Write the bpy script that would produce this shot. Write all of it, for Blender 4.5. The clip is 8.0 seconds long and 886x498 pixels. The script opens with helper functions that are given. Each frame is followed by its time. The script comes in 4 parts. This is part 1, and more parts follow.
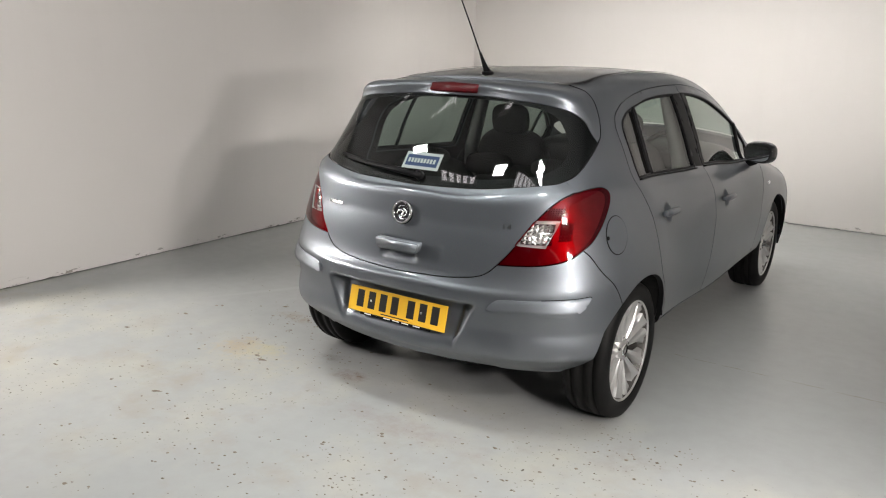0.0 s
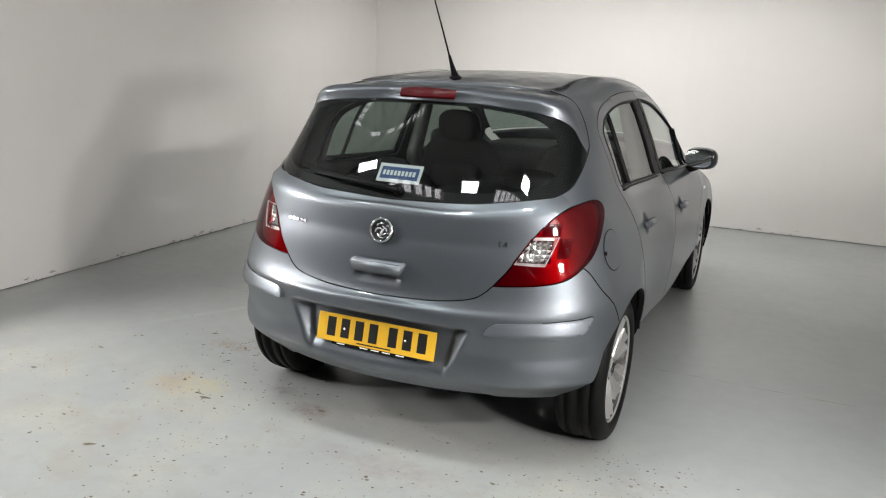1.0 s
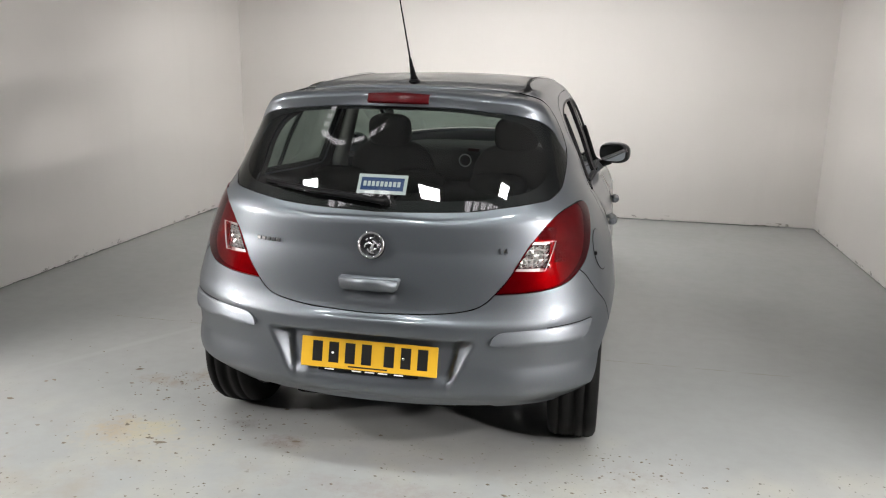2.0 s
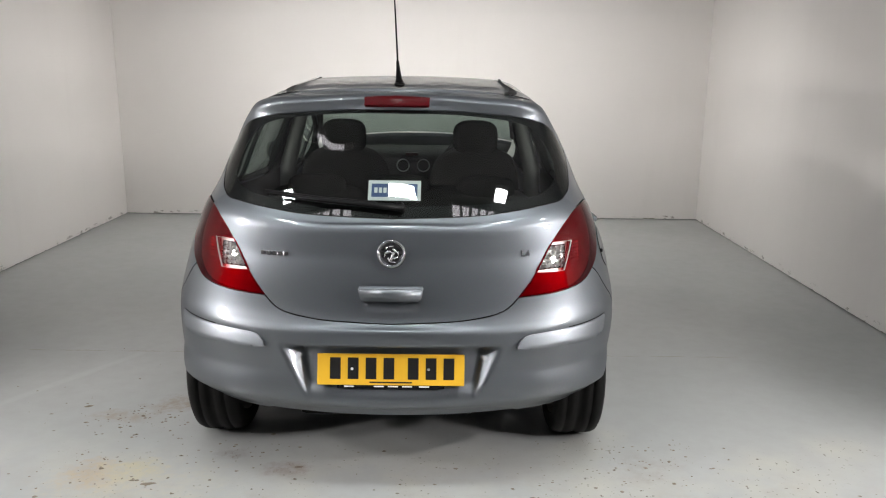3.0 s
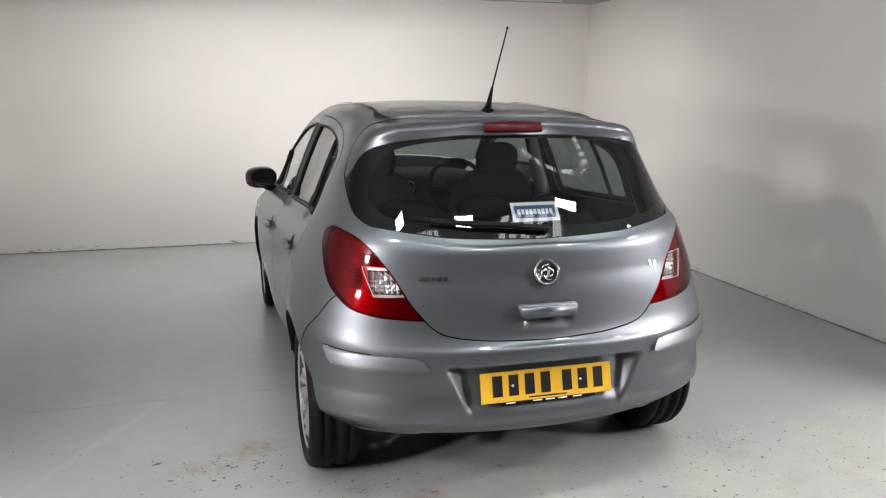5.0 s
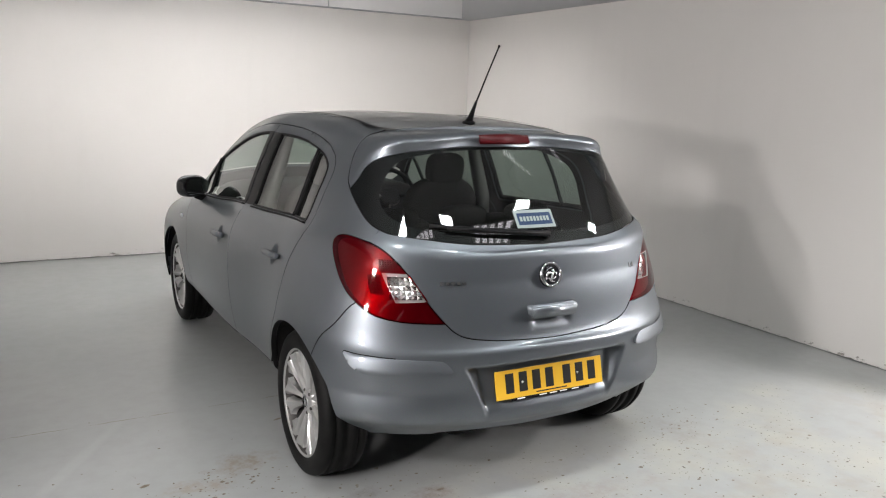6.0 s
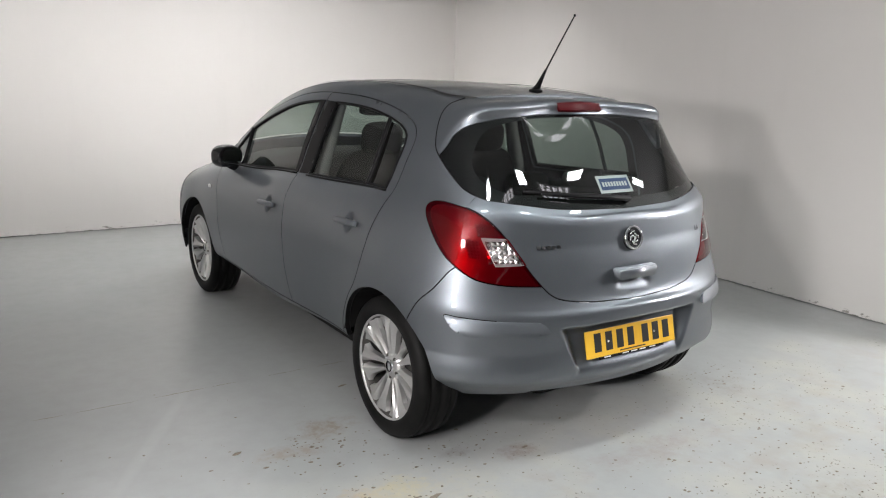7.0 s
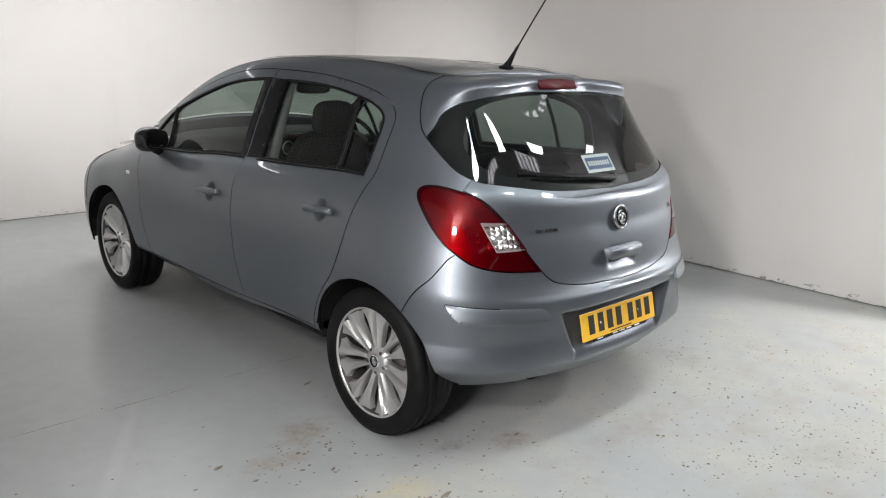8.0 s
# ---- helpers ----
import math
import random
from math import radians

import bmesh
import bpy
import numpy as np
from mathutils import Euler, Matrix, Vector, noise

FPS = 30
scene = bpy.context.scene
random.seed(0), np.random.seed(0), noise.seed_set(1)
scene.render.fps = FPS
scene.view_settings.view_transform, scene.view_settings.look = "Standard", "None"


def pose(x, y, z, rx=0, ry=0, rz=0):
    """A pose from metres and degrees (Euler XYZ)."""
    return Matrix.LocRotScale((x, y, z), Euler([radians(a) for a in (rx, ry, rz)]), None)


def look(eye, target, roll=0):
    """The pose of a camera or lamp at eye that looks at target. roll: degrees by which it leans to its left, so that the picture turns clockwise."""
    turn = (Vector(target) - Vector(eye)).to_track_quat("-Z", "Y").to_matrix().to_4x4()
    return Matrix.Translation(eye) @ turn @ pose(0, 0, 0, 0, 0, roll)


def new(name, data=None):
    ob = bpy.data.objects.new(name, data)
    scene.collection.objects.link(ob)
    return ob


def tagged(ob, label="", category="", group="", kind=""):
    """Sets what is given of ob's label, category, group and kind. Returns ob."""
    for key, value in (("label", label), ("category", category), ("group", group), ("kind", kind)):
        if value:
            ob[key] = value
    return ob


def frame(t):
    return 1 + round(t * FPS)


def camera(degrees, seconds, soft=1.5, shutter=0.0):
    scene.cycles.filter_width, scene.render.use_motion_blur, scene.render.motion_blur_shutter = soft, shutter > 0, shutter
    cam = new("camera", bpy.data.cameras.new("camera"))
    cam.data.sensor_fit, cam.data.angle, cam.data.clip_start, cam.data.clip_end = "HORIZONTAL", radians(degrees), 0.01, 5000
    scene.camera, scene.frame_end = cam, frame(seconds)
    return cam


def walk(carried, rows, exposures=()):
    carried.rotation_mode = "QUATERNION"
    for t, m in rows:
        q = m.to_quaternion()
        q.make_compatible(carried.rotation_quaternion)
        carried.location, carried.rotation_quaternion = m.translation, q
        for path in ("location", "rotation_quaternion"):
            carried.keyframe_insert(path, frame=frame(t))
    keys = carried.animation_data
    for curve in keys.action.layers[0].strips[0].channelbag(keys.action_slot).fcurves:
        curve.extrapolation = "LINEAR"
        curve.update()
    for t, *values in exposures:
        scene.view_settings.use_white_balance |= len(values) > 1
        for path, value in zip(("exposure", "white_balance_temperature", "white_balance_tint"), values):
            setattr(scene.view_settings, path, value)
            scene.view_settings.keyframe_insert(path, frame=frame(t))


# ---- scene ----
from mathutils.geometry import delaunay_2d_cdt

cam = camera(59.0, 8.0, 1.1)
PATH = [
    (0, (1.96, -3.123, 1.571), (0.867, -1.524, 1.074), 1.2),
    (0.5, (1.692, -3.076, 1.569), (0.72, -1.397, 1.083), 1.5),
    (1, (1.414, -3.111, 1.558), (0.613, -1.343, 1.076), 2.0),
    (1.5, (1.112, -3.178, 1.564), (0.508, -1.333, 1.083), 1.5),
    (3, (0.171, -3.2, 1.538), (0.177, -1.253, 1.083), 0.7),
    (3.5, (-0.142, -3.195, 1.523), (-0.004, -1.25, 1.076), 0.3),
    (4, (-0.454, -3.134, 1.548), (-0.218, -1.2, 1.096), -0.4),
    (4.5, (-0.843, -3.134, 1.533), (-0.491, -1.21, 1.116), -0.6),
    (5, (-1.147, -3.113, 1.56), (-0.592, -1.235, 1.153), 0.4),
    (5.2, (-1.241, -3.073, 1.538), (-0.586, -1.224, 1.147), 0.8),
    (6.3, (-2.068, -2.92, 1.57), (-1.035, -1.252, 1.181), 2.4),
    (6.5, (-2.18, -2.881, 1.558), (-1.124, -1.231, 1.158), 2.7),
    (7, (-2.402, -2.707, 1.533), (-1.301, -1.097, 1.091), 2.1),
    (7.5, (-2.565, -2.502, 1.531), (-1.353, -0.984, 1.054), 2.1),
    (8, (-2.682, -2.276, 1.52), (-1.322, -0.893, 1.031), 2.3),
]
TINTS = [(0, 0, 6640, 10), (0.5, 0, 6500, 9), (1, 0, 6430, 8), (1.5, 0, 6520, 9), (3.5, 0, 6450, 10), (5, 0, 6460, 11), (6.5, 0, 6390, 10), (8, 0, 6310, 10)]
walk(cam, [(t, look(eye, target, roll)) for t, eye, target, roll in PATH], TINTS)

# ---- world, lamps ----
XL, XR, YF, YB, ZC = -3.11, 2.84, 4.86, -12.5, 2.43
BAY_Y, HALL_X = -1.4, 8.6
world = bpy.data.worlds.new("world")
scene.world = world
world.use_nodes = True
world.node_tree.nodes["Background"].inputs[0].default_value = (.9, .95, 1, 1)
world.node_tree.nodes["Background"].inputs[1].default_value = .02
# "batten" is the added row in the bay that brightens the back wall
GLOW = {"panel": 15.0, "louvre": 8.0, "strip": 7.0, "batten": 22.0, "hall": 0.8, "flood": 690.0}
DOWNLIGHT = 4.4

# ---- body surface: sections round the car, each a run of heights and reaches ----
REAR_Y, FRONT_Y, FAN = 0.25, 2.60, 0.85
TURN_A = FAN * math.pi / 2
SIDE_A = TURN_A + FRONT_Y - REAR_Y
END_A = SIDE_A + TURN_A
SECTIONS = []


def section(at, heights, reaches):
    SECTIONS.append((at, heights, reaches))


def fan_a(degrees):
    return FAN * radians(degrees)


def side_a(y):
    return TURN_A + y - REAR_Y


section(0.0, (.30, .385, .50, .63, .68, .85, .98, 1.012, 1.19, 1.37, 1.42, 1.445),
        (.825, .877, .880, .884, .848, .815, .78, .75, .62, .468, .42, .25))
section(fan_a(28), (.295, .385, .50, .62, .70, .85, .98, 1.03, 1.20, 1.37, 1.415, 1.443),
        (.86, .935, .942, .935, .905, .875, .835, .81, .67, .50, .45, .283))
section(fan_a(52), (.28, .38, .50, .637, .72, .87, 1.01, 1.10, 1.22, 1.345, 1.40, 1.436),
        (.895, .985, 1.003, 1.006, .985, .94, .885, .825, .755, .685, .63, .450))
section(fan_a(68), (.27, .38, .50, .64, .75, .88, 1.0, 1.09, 1.20, 1.325, 1.400, 1.429),
        (.865, .935, .945, .94, .92, .88, .825, .775, .725, .655, .588, .50))
section(side_a(.25), (.295, .36, .50, .65, .76, .88, .98, 1.055, 1.20, 1.33, 1.411, 1.447),
        (.795, .845, .866, .867, .858, .832, .785, .735, .675, .61, .546, .466))
section(side_a(1.0), (.295, .355, .50, .65, .76, .86, .95, 1.02, 1.17, 1.355, 1.434, 1.468),
        (.795, .845, .866, .868, .862, .840, .795, .745, .688, .606, .546, .475))
section(side_a(1.7), (.295, .355, .50, .65, .75, .83, .91, .965, 1.08, 1.237, 1.292, 1.335),
        (.795, .845, .866, .868, .862, .840, .795, .745, .70, .64, .61, .57))
section(side_a(2.3), (.295, .355, .50, .65, .74, .81, .875, .925, .95, .975, .995, 1.01),
        (.795, .845, .866, .868, .862, .842, .80, .735, .715, .695, .675, .655))
section(SIDE_A, (.27, .36, .50, .62, .70, .77, .82, .85, .865, .88, .89, .90),
        (.84, .86, .866, .862, .852, .832, .79, .75, .72, .69, .665, .64))
section(SIDE_A + fan_a(40), (.20, .30, .45, .55, .62, .68, .73, .76, .78, .80, .815, .83),
        (.86, .90, .92, .92, .91, .88, .84, .79, .75, .71, .68, .65))
section(END_A, (.20, .30, .45, .55, .60, .66, .70, .73, .75, .77, .785, .80),
        (.66, .72, .735, .735, .73, .70, .66, .62, .59, .56, .53, .50))


A_KNOTS = np.array([s[0] for s in SECTIONS])
A_ROWS = np.array([list(s[1]) + list(s[2]) for s in SECTIONS])
TOP = 11.0


def spline_slopes(knots, v):
    """Slopes of a cubic spline with level ends."""
    n, h = len(knots), np.diff(knots)
    m, rhs = np.zeros((n, n)), np.zeros((n, v.shape[1]))
    m[0, 0] = m[-1, -1] = 1.0
    for i in range(1, n - 1):
        m[i, i - 1], m[i, i], m[i, i + 1] = h[i], 2 * (h[i - 1] + h[i]), h[i - 1]
        rhs[i] = 3 * (h[i] * (v[i] - v[i - 1]) / h[i - 1] + h[i - 1] * (v[i + 1] - v[i]) / h[i])
    return np.linalg.solve(m, rhs)


A_SLOPES = spline_slopes(A_KNOTS, A_ROWS)


def section_rows(at):
    i = np.clip(np.searchsorted(A_KNOTS, at, side="right") - 1, 0, len(A_KNOTS) - 2)
    w = np.diff(A_KNOTS)[i][:, None]
    s = (at - A_KNOTS[i])[:, None] / w
    return ((2 * s**3 - 3 * s**2 + 1) * A_ROWS[i] + (s**3 - 2 * s**2 + s) * w * A_SLOPES[i]
            + (3 * s**2 - 2 * s**3) * A_ROWS[i + 1] + (s**3 - s**2) * w * A_SLOPES[i + 1])


def body_point(a, k, out=0.0):
    """Points of the car's skin: a runs round the car from the middle of its tail, minus on its left; k from the sill to the roof's edge."""
    a, k = np.broadcast_arrays(np.asarray(a, float), np.asarray(k, float))
    flat, kk = np.abs(a).ravel(), np.clip(k.ravel(), 0, TOP)
    rows = section_rows(np.clip(flat, 0, END_A))
    zs, rs = rows[:, :12], rows[:, 12:]
    i = np.clip(np.floor(kk).astype(int), 0, 10)
    s, n = kk - i, np.arange(len(kk))

    def run(v):
        p0, p1, p2, p3 = v[n, np.maximum(i - 1, 0)], v[n, i], v[n, i + 1], v[n, np.minimum(i + 2, 11)]
        p0 = np.where(i == 0, 2 * p1 - p2, p0)
        p3 = np.where(i == 10, 2 * p2 - p1, p3)
        return p1 + .5 * s * (p2 - p0 + s * (2 * p0 - 5 * p1 + 4 * p2 - p3 + s * (3 * (p1 - p2) + p3 - p0)))

    z, r = run(zs), run(rs)
    rear, front = flat < TURN_A, flat > SIDE_A
    th = np.where(rear, flat / FAN, np.where(front, math.pi / 2 + (flat - SIDE_A) / FAN, math.pi / 2))
    y0 = np.where(rear, REAR_Y, np.where(front, FRONT_Y, REAR_Y + flat - TURN_A))
    x = np.sign(np.where(a.ravel() == 0, 1, a.ravel())) * r * np.sin(th)
    p = np.stack([x, y0 - r * np.cos(th), z], -1).reshape(a.shape + (3,))
    if np.any(out):
        p = p + np.asarray(out)[..., None] * body_normal(a, k)
    return p


def body_slopes(a, k):
    a, k = np.broadcast_arrays(np.asarray(a, float), np.asarray(k, float))
    k = np.clip(k, 0.01, TOP - 0.01)
    da = (body_point(a + .004, k) - body_point(a - .004, k)) / .008
    dk = (body_point(a, k + .008) - body_point(a, k - .008)) / .016
    return da, dk


def body_normal(a, k):
    da, dk = body_slopes(a, k)
    n = np.cross(da, dk)
    return n / np.linalg.norm(n, axis=-1, keepdims=True)


GRID_A, GRID_K = np.meshgrid(np.linspace(0, END_A, 420), np.linspace(0, TOP, 120), indexing="ij")
GRID_P = body_point(GRID_A, GRID_K)


def find_on_skin(points, axes, last_a):
    """(a, k) of points of the right half given by two of their coordinates."""
    out = []
    use = GRID_A <= last_a
    for p in np.array(points, float):
        d = (GRID_P[..., axes[0]] - p[0]) ** 2 + (GRID_P[..., axes[1]] - p[1]) ** 2
        i = np.unravel_index(np.where(use, d, 9).argmin(), d.shape)
        out.append((GRID_A[i], GRID_K[i]))
    ak, want = np.array(out), np.array(points, float)
    for _ in range(6):
        miss = want - body_point(ak[:, 0], ak[:, 1])[:, axes]
        da, dk = body_slopes(ak[:, 0], ak[:, 1])
        m = np.stack([da[:, axes], dk[:, axes]], 2)
        mt = np.swapaxes(m, 1, 2)
        step = np.linalg.solve(mt @ m + 1e-6 * np.eye(2), mt @ miss[:, :, None])[:, :, 0]
        ak = ak + np.clip(step, (-.05, -.3), (.05, .3))
        ak[:, 1] = np.clip(ak[:, 1], 0, TOP)
        ak[:, 0] = np.clip(ak[:, 0], 0, END_A)
    return ak


def side_view(points):
    """(a, k) of points given by their y and height, on the car's right side."""
    return find_on_skin(points, [1, 2], END_A)


def rear_view(points):
    """(a, k) of points of the tail given by x (at least 0) and height."""
    return find_on_skin(points, [0, 2], TURN_A)
# ---- materials ----
def material(name):
    m = bpy.data.materials.new(name)
    m.use_nodes = True
    return m, m.node_tree, m.node_tree.nodes["Principled BSDF"]


def node(tree, kind, inputs=None, data_type="", blend_type="", operation="", feature=""):
    n = tree.nodes.new(kind)
    if data_type:
        n.data_type = data_type
    if blend_type:
        n.blend_type = blend_type
    if operation:
        n.operation = operation
    if feature:
        n.feature = feature
    for key, value in (inputs or {}).items():
        if isinstance(value, bpy.types.NodeSocket):
            tree.links.new(value, n.inputs[key])
        else:
            n.inputs[key].default_value = value
    return n


def ramp(tree, fac, stops):
    n = tree.nodes.new("ShaderNodeValToRGB")
    while len(n.color_ramp.elements) < len(stops):
        n.color_ramp.elements.new(0.5)
    for e, (at, value) in zip(n.color_ramp.elements, stops):
        e.position = at
        e.color = (*value, 1) if isinstance(value, tuple) else (value, value, value, 1)
    tree.links.new(fac, n.inputs["Fac"])
    return n.outputs["Color"]


def mix(tree, fac, a, b, mode="MIX"):
    n = node(tree, "ShaderNodeMix", data_type="RGBA", blend_type=mode)
    for i, v in ((0, fac), (6, a), (7, b)):
        if isinstance(v, bpy.types.NodeSocket):
            tree.links.new(v, n.inputs[i])
        else:
            n.inputs[i].default_value = v if i == 0 else (*v, 1)
    return n.outputs[2]


def place(tree):
    return tree.nodes.new("ShaderNodeTexCoord").outputs["Object"]


def noise_of(tree, vector, scale, detail=4.0, rough=0.55):
    return node(tree, "ShaderNodeTexNoise", {"Vector": vector, "Scale": scale, "Detail": detail, "Roughness": rough}).outputs["Fac"]


def bump(tree, b, height, strength, distance):
    n = node(tree, "ShaderNodeBump", {"Strength": strength, "Distance": distance, "Height": height})
    tree.links.new(n.outputs["Normal"], b.inputs["Normal"])


def simple(name, colour, roughness=0.5, metallic=0.0, coat=0.0, grain=0.0, scale=60.0, vary=0.12, spec=0.5):
    m, t, b = material(name)
    v = place(t)
    f = noise_of(t, v, scale)
    g = noise_of(t, v, scale * 0.07, 3)
    low = tuple(x * (1 - vary) for x in colour)
    high = tuple(min(1, x * (1 + vary)) for x in colour)
    c = mix(t, mix(t, 0.5, f, g), low, high)
    t.links.new(c, b.inputs["Base Color"])
    b.inputs["Roughness"].default_value = roughness
    b.inputs["Metallic"].default_value = metallic
    b.inputs["Coat Weight"].default_value = coat
    b.inputs["Coat Roughness"].default_value = 0.03
    b.inputs["Specular IOR Level"].default_value = spec
    if grain:
        bump(t, b, f, grain, 0.002)
    return m


def car_paint():
    m, t, b = material("silver_paint")
    v = place(t)
    flake = node(t, "ShaderNodeTexVoronoi", {"Vector": v, "Scale": 900.0}).outputs["Color"]
    grime = noise_of(t, v, 3.0, 5)
    c = mix(t, 0.10, (.146, .160, .177), flake, "OVERLAY")
    c = mix(t, ramp(t, grime, [(0.45, 0.0), (0.8, 0.10)]), c, (.30, .30, .29))
    t.links.new(c, b.inputs["Base Color"])
    b.inputs["Metallic"].default_value = 0.85
    b.inputs["Roughness"].default_value = 0.43
    b.inputs["Coat Weight"].default_value = 0.65
    b.inputs["Specular Tint"].default_value = (.75, .78, .80, 1)
    b.inputs["Coat Roughness"].default_value = 0.04
    return m


def pane(name, tint, gloss=1.5, rough=0.0, haze=None):
    """A clear sheet: light goes straight through it, tinted, and it shines by Fresnel."""
    m, t, b = material(name)
    t.nodes.remove(b)
    clear = node(t, "ShaderNodeBsdfTransparent", {"Color": (*tint, 1)})
    shine = node(t, "ShaderNodeBsdfGlossy", {"Color": (1, 1, 1, 1), "Roughness": rough})
    if haze:
        body = node(t, "ShaderNodeBsdfDiffuse", {"Color": (*haze, 1)})
        clear = node(t, "ShaderNodeMixShader", {0: 0.18, 1: clear.outputs[0], 2: body.outputs[0]})
    face = node(t, "ShaderNodeLayerWeight", {"Blend": 0.5}).outputs["Facing"]
    power = node(t, "ShaderNodeMath", {0: face, 1: 5.0}, operation="POWER").outputs[0]
    base = ((gloss - 1) / (gloss + 1)) ** 2
    fac = node(t, "ShaderNodeMath", {0: power, 1: 1 - base, 2: base}, operation="MULTIPLY_ADD")
    n = node(t, "ShaderNodeMixShader", {0: fac.outputs[0], 1: clear.outputs[0], 2: shine.outputs[0]})
    t.links.new(n.outputs[0], t.nodes["Material Output"].inputs["Surface"])
    return m


def span(tree, value, low, high, to_low=0.0, to_high=1.0):
    n = node(tree, "ShaderNodeMapRange", {"Value": value, "From Min": low, "From Max": high, "To Min": to_low, "To Max": to_high})
    return n.outputs[0]


def times(tree, a, b):
    return node(tree, "ShaderNodeMath", {0: a, 1: b}, operation="MULTIPLY").outputs[0]


def spot(tree, v, cx, cy, rx, ry, turn, ragged):
    """A ragged oval patch of the floor: 1 inside, 0 outside."""
    shift = node(tree, "ShaderNodeMapping", {"Vector": v, "Location": (cx, cy, 0), "Rotation": (0, 0, radians(turn)), "Scale": (rx, ry, 1)})
    shift.vector_type = "TEXTURE"
    flat = node(tree, "ShaderNodeVectorMath", {0: shift.outputs[0], 1: (1, 1, 0)}, operation="MULTIPLY").outputs[0]
    far = node(tree, "ShaderNodeVectorMath", {0: flat}, operation="LENGTH").outputs["Value"]
    rough = node(tree, "ShaderNodeMath", {0: far, 1: ragged}, operation="ADD").outputs[0]
    return span(tree, rough, 1.1, .45)


def floor_material():
    """Grey floor paint on concrete: scuffed, worn through to beige in a strip behind the car, with rusty and dark stains."""
    m, t, b = material("painted_concrete")
    v = place(t)
    sep = node(t, "ShaderNodeSeparateXYZ", {"Vector": v})
    big, mid, fine = noise_of(t, v, 0.6, 4), noise_of(t, v, 2.6, 5, .5), noise_of(t, v, 11.0, 5, .6)
    c = mix(t, span(t, big, .35, .65), (.315, .328, .330), (.36, .370, .368))
    c = mix(t, span(t, fine, .3, .6, .16, 0), c, (.24, .24, .235))
    # worn strip across the bay, behind the car
    y = node(t, "ShaderNodeMath", {0: sep.outputs["Y"], 1: span(t, mid, .2, .8, -.35, .35)}, operation="ADD").outputs[0]
    band = times(t, span(t, y, -2.1, -1.3), span(t, y, -.05, -.55))
    worn = times(t, band, span(t, noise_of(t, v, 1.8, 6, .6), .45, .68))
    c = mix(t, times(t, worn, .75), c, (.405, .395, .345))
    rust = times(t, band, span(t, noise_of(t, v, 2.6, 6, .62), .52, .68, 0, .85))
    c = mix(t, times(t, rust, .45), c, (.30, .255, .20))
    # single stains: brown and yellow by the wheels, dark oil under the tail
    ragged = span(t, noise_of(t, v, 9.0, 6, .68), .2, .8, -.75, .75)
    broken = span(t, noise_of(t, v, 26.0, 5, .7), .40, .60, .25, .85)
    for cx, cy, rx, ry, turn, colour, deep in ((-1.16, -.49, .10, .13, 20, (.33, .22, .12), .6), (-1.0, -.44, .13, .10, 0, (.40, .36, .19), .55), (-1.09, -.50, .24, .14, 10, (.42, .37, .28), .5),
                                               (-1.03, .17, .16, .10, 15, (.24, .19, .14), .7), (-1.24, .03, .14, .07, -10, (.27, .22, .17), .6), (-.42, -.42, .10, .06, 0, (.20, .14, .12), .6),
                                               (.10, -.70, .42, .10, 0, (.30, .26, .25), .55), (.98, -.40, .16, .12, 30, (.27, .26, .24), .5), (.47, -1.32, .22, .10, -20, (.29, .27, .23), .5),
                                               (-.90, -.55, .30, .22, 0, (.41, .385, .31), .4), (-.66, -.30, .08, .05, 0, (.17, .15, .14), .5)):
        c = mix(t, times(t, times(t, spot(t, v, cx, cy, rx, ry, turn, ragged), deep), broken), c, colour)
    # a pale roller line in the paint
    line = spot(t, v, -1.66, .46, .034, .62, -31, span(t, fine, .2, .8, -.3, .3))
    c = mix(t, times(t, line, .14), c, (.50, .51, .51))
    pits = times(t, span(t, noise_of(t, v, 48.0, 2, .5), .35, .28), span(t, worn, .1, .5))
    c = mix(t, pits, c, (.12, .105, .09))
    t.links.new(c, b.inputs["Base Color"])
    b.inputs["Roughness"].default_value = 0.27
    b.inputs["Specular IOR Level"].default_value = 0.45
    return m


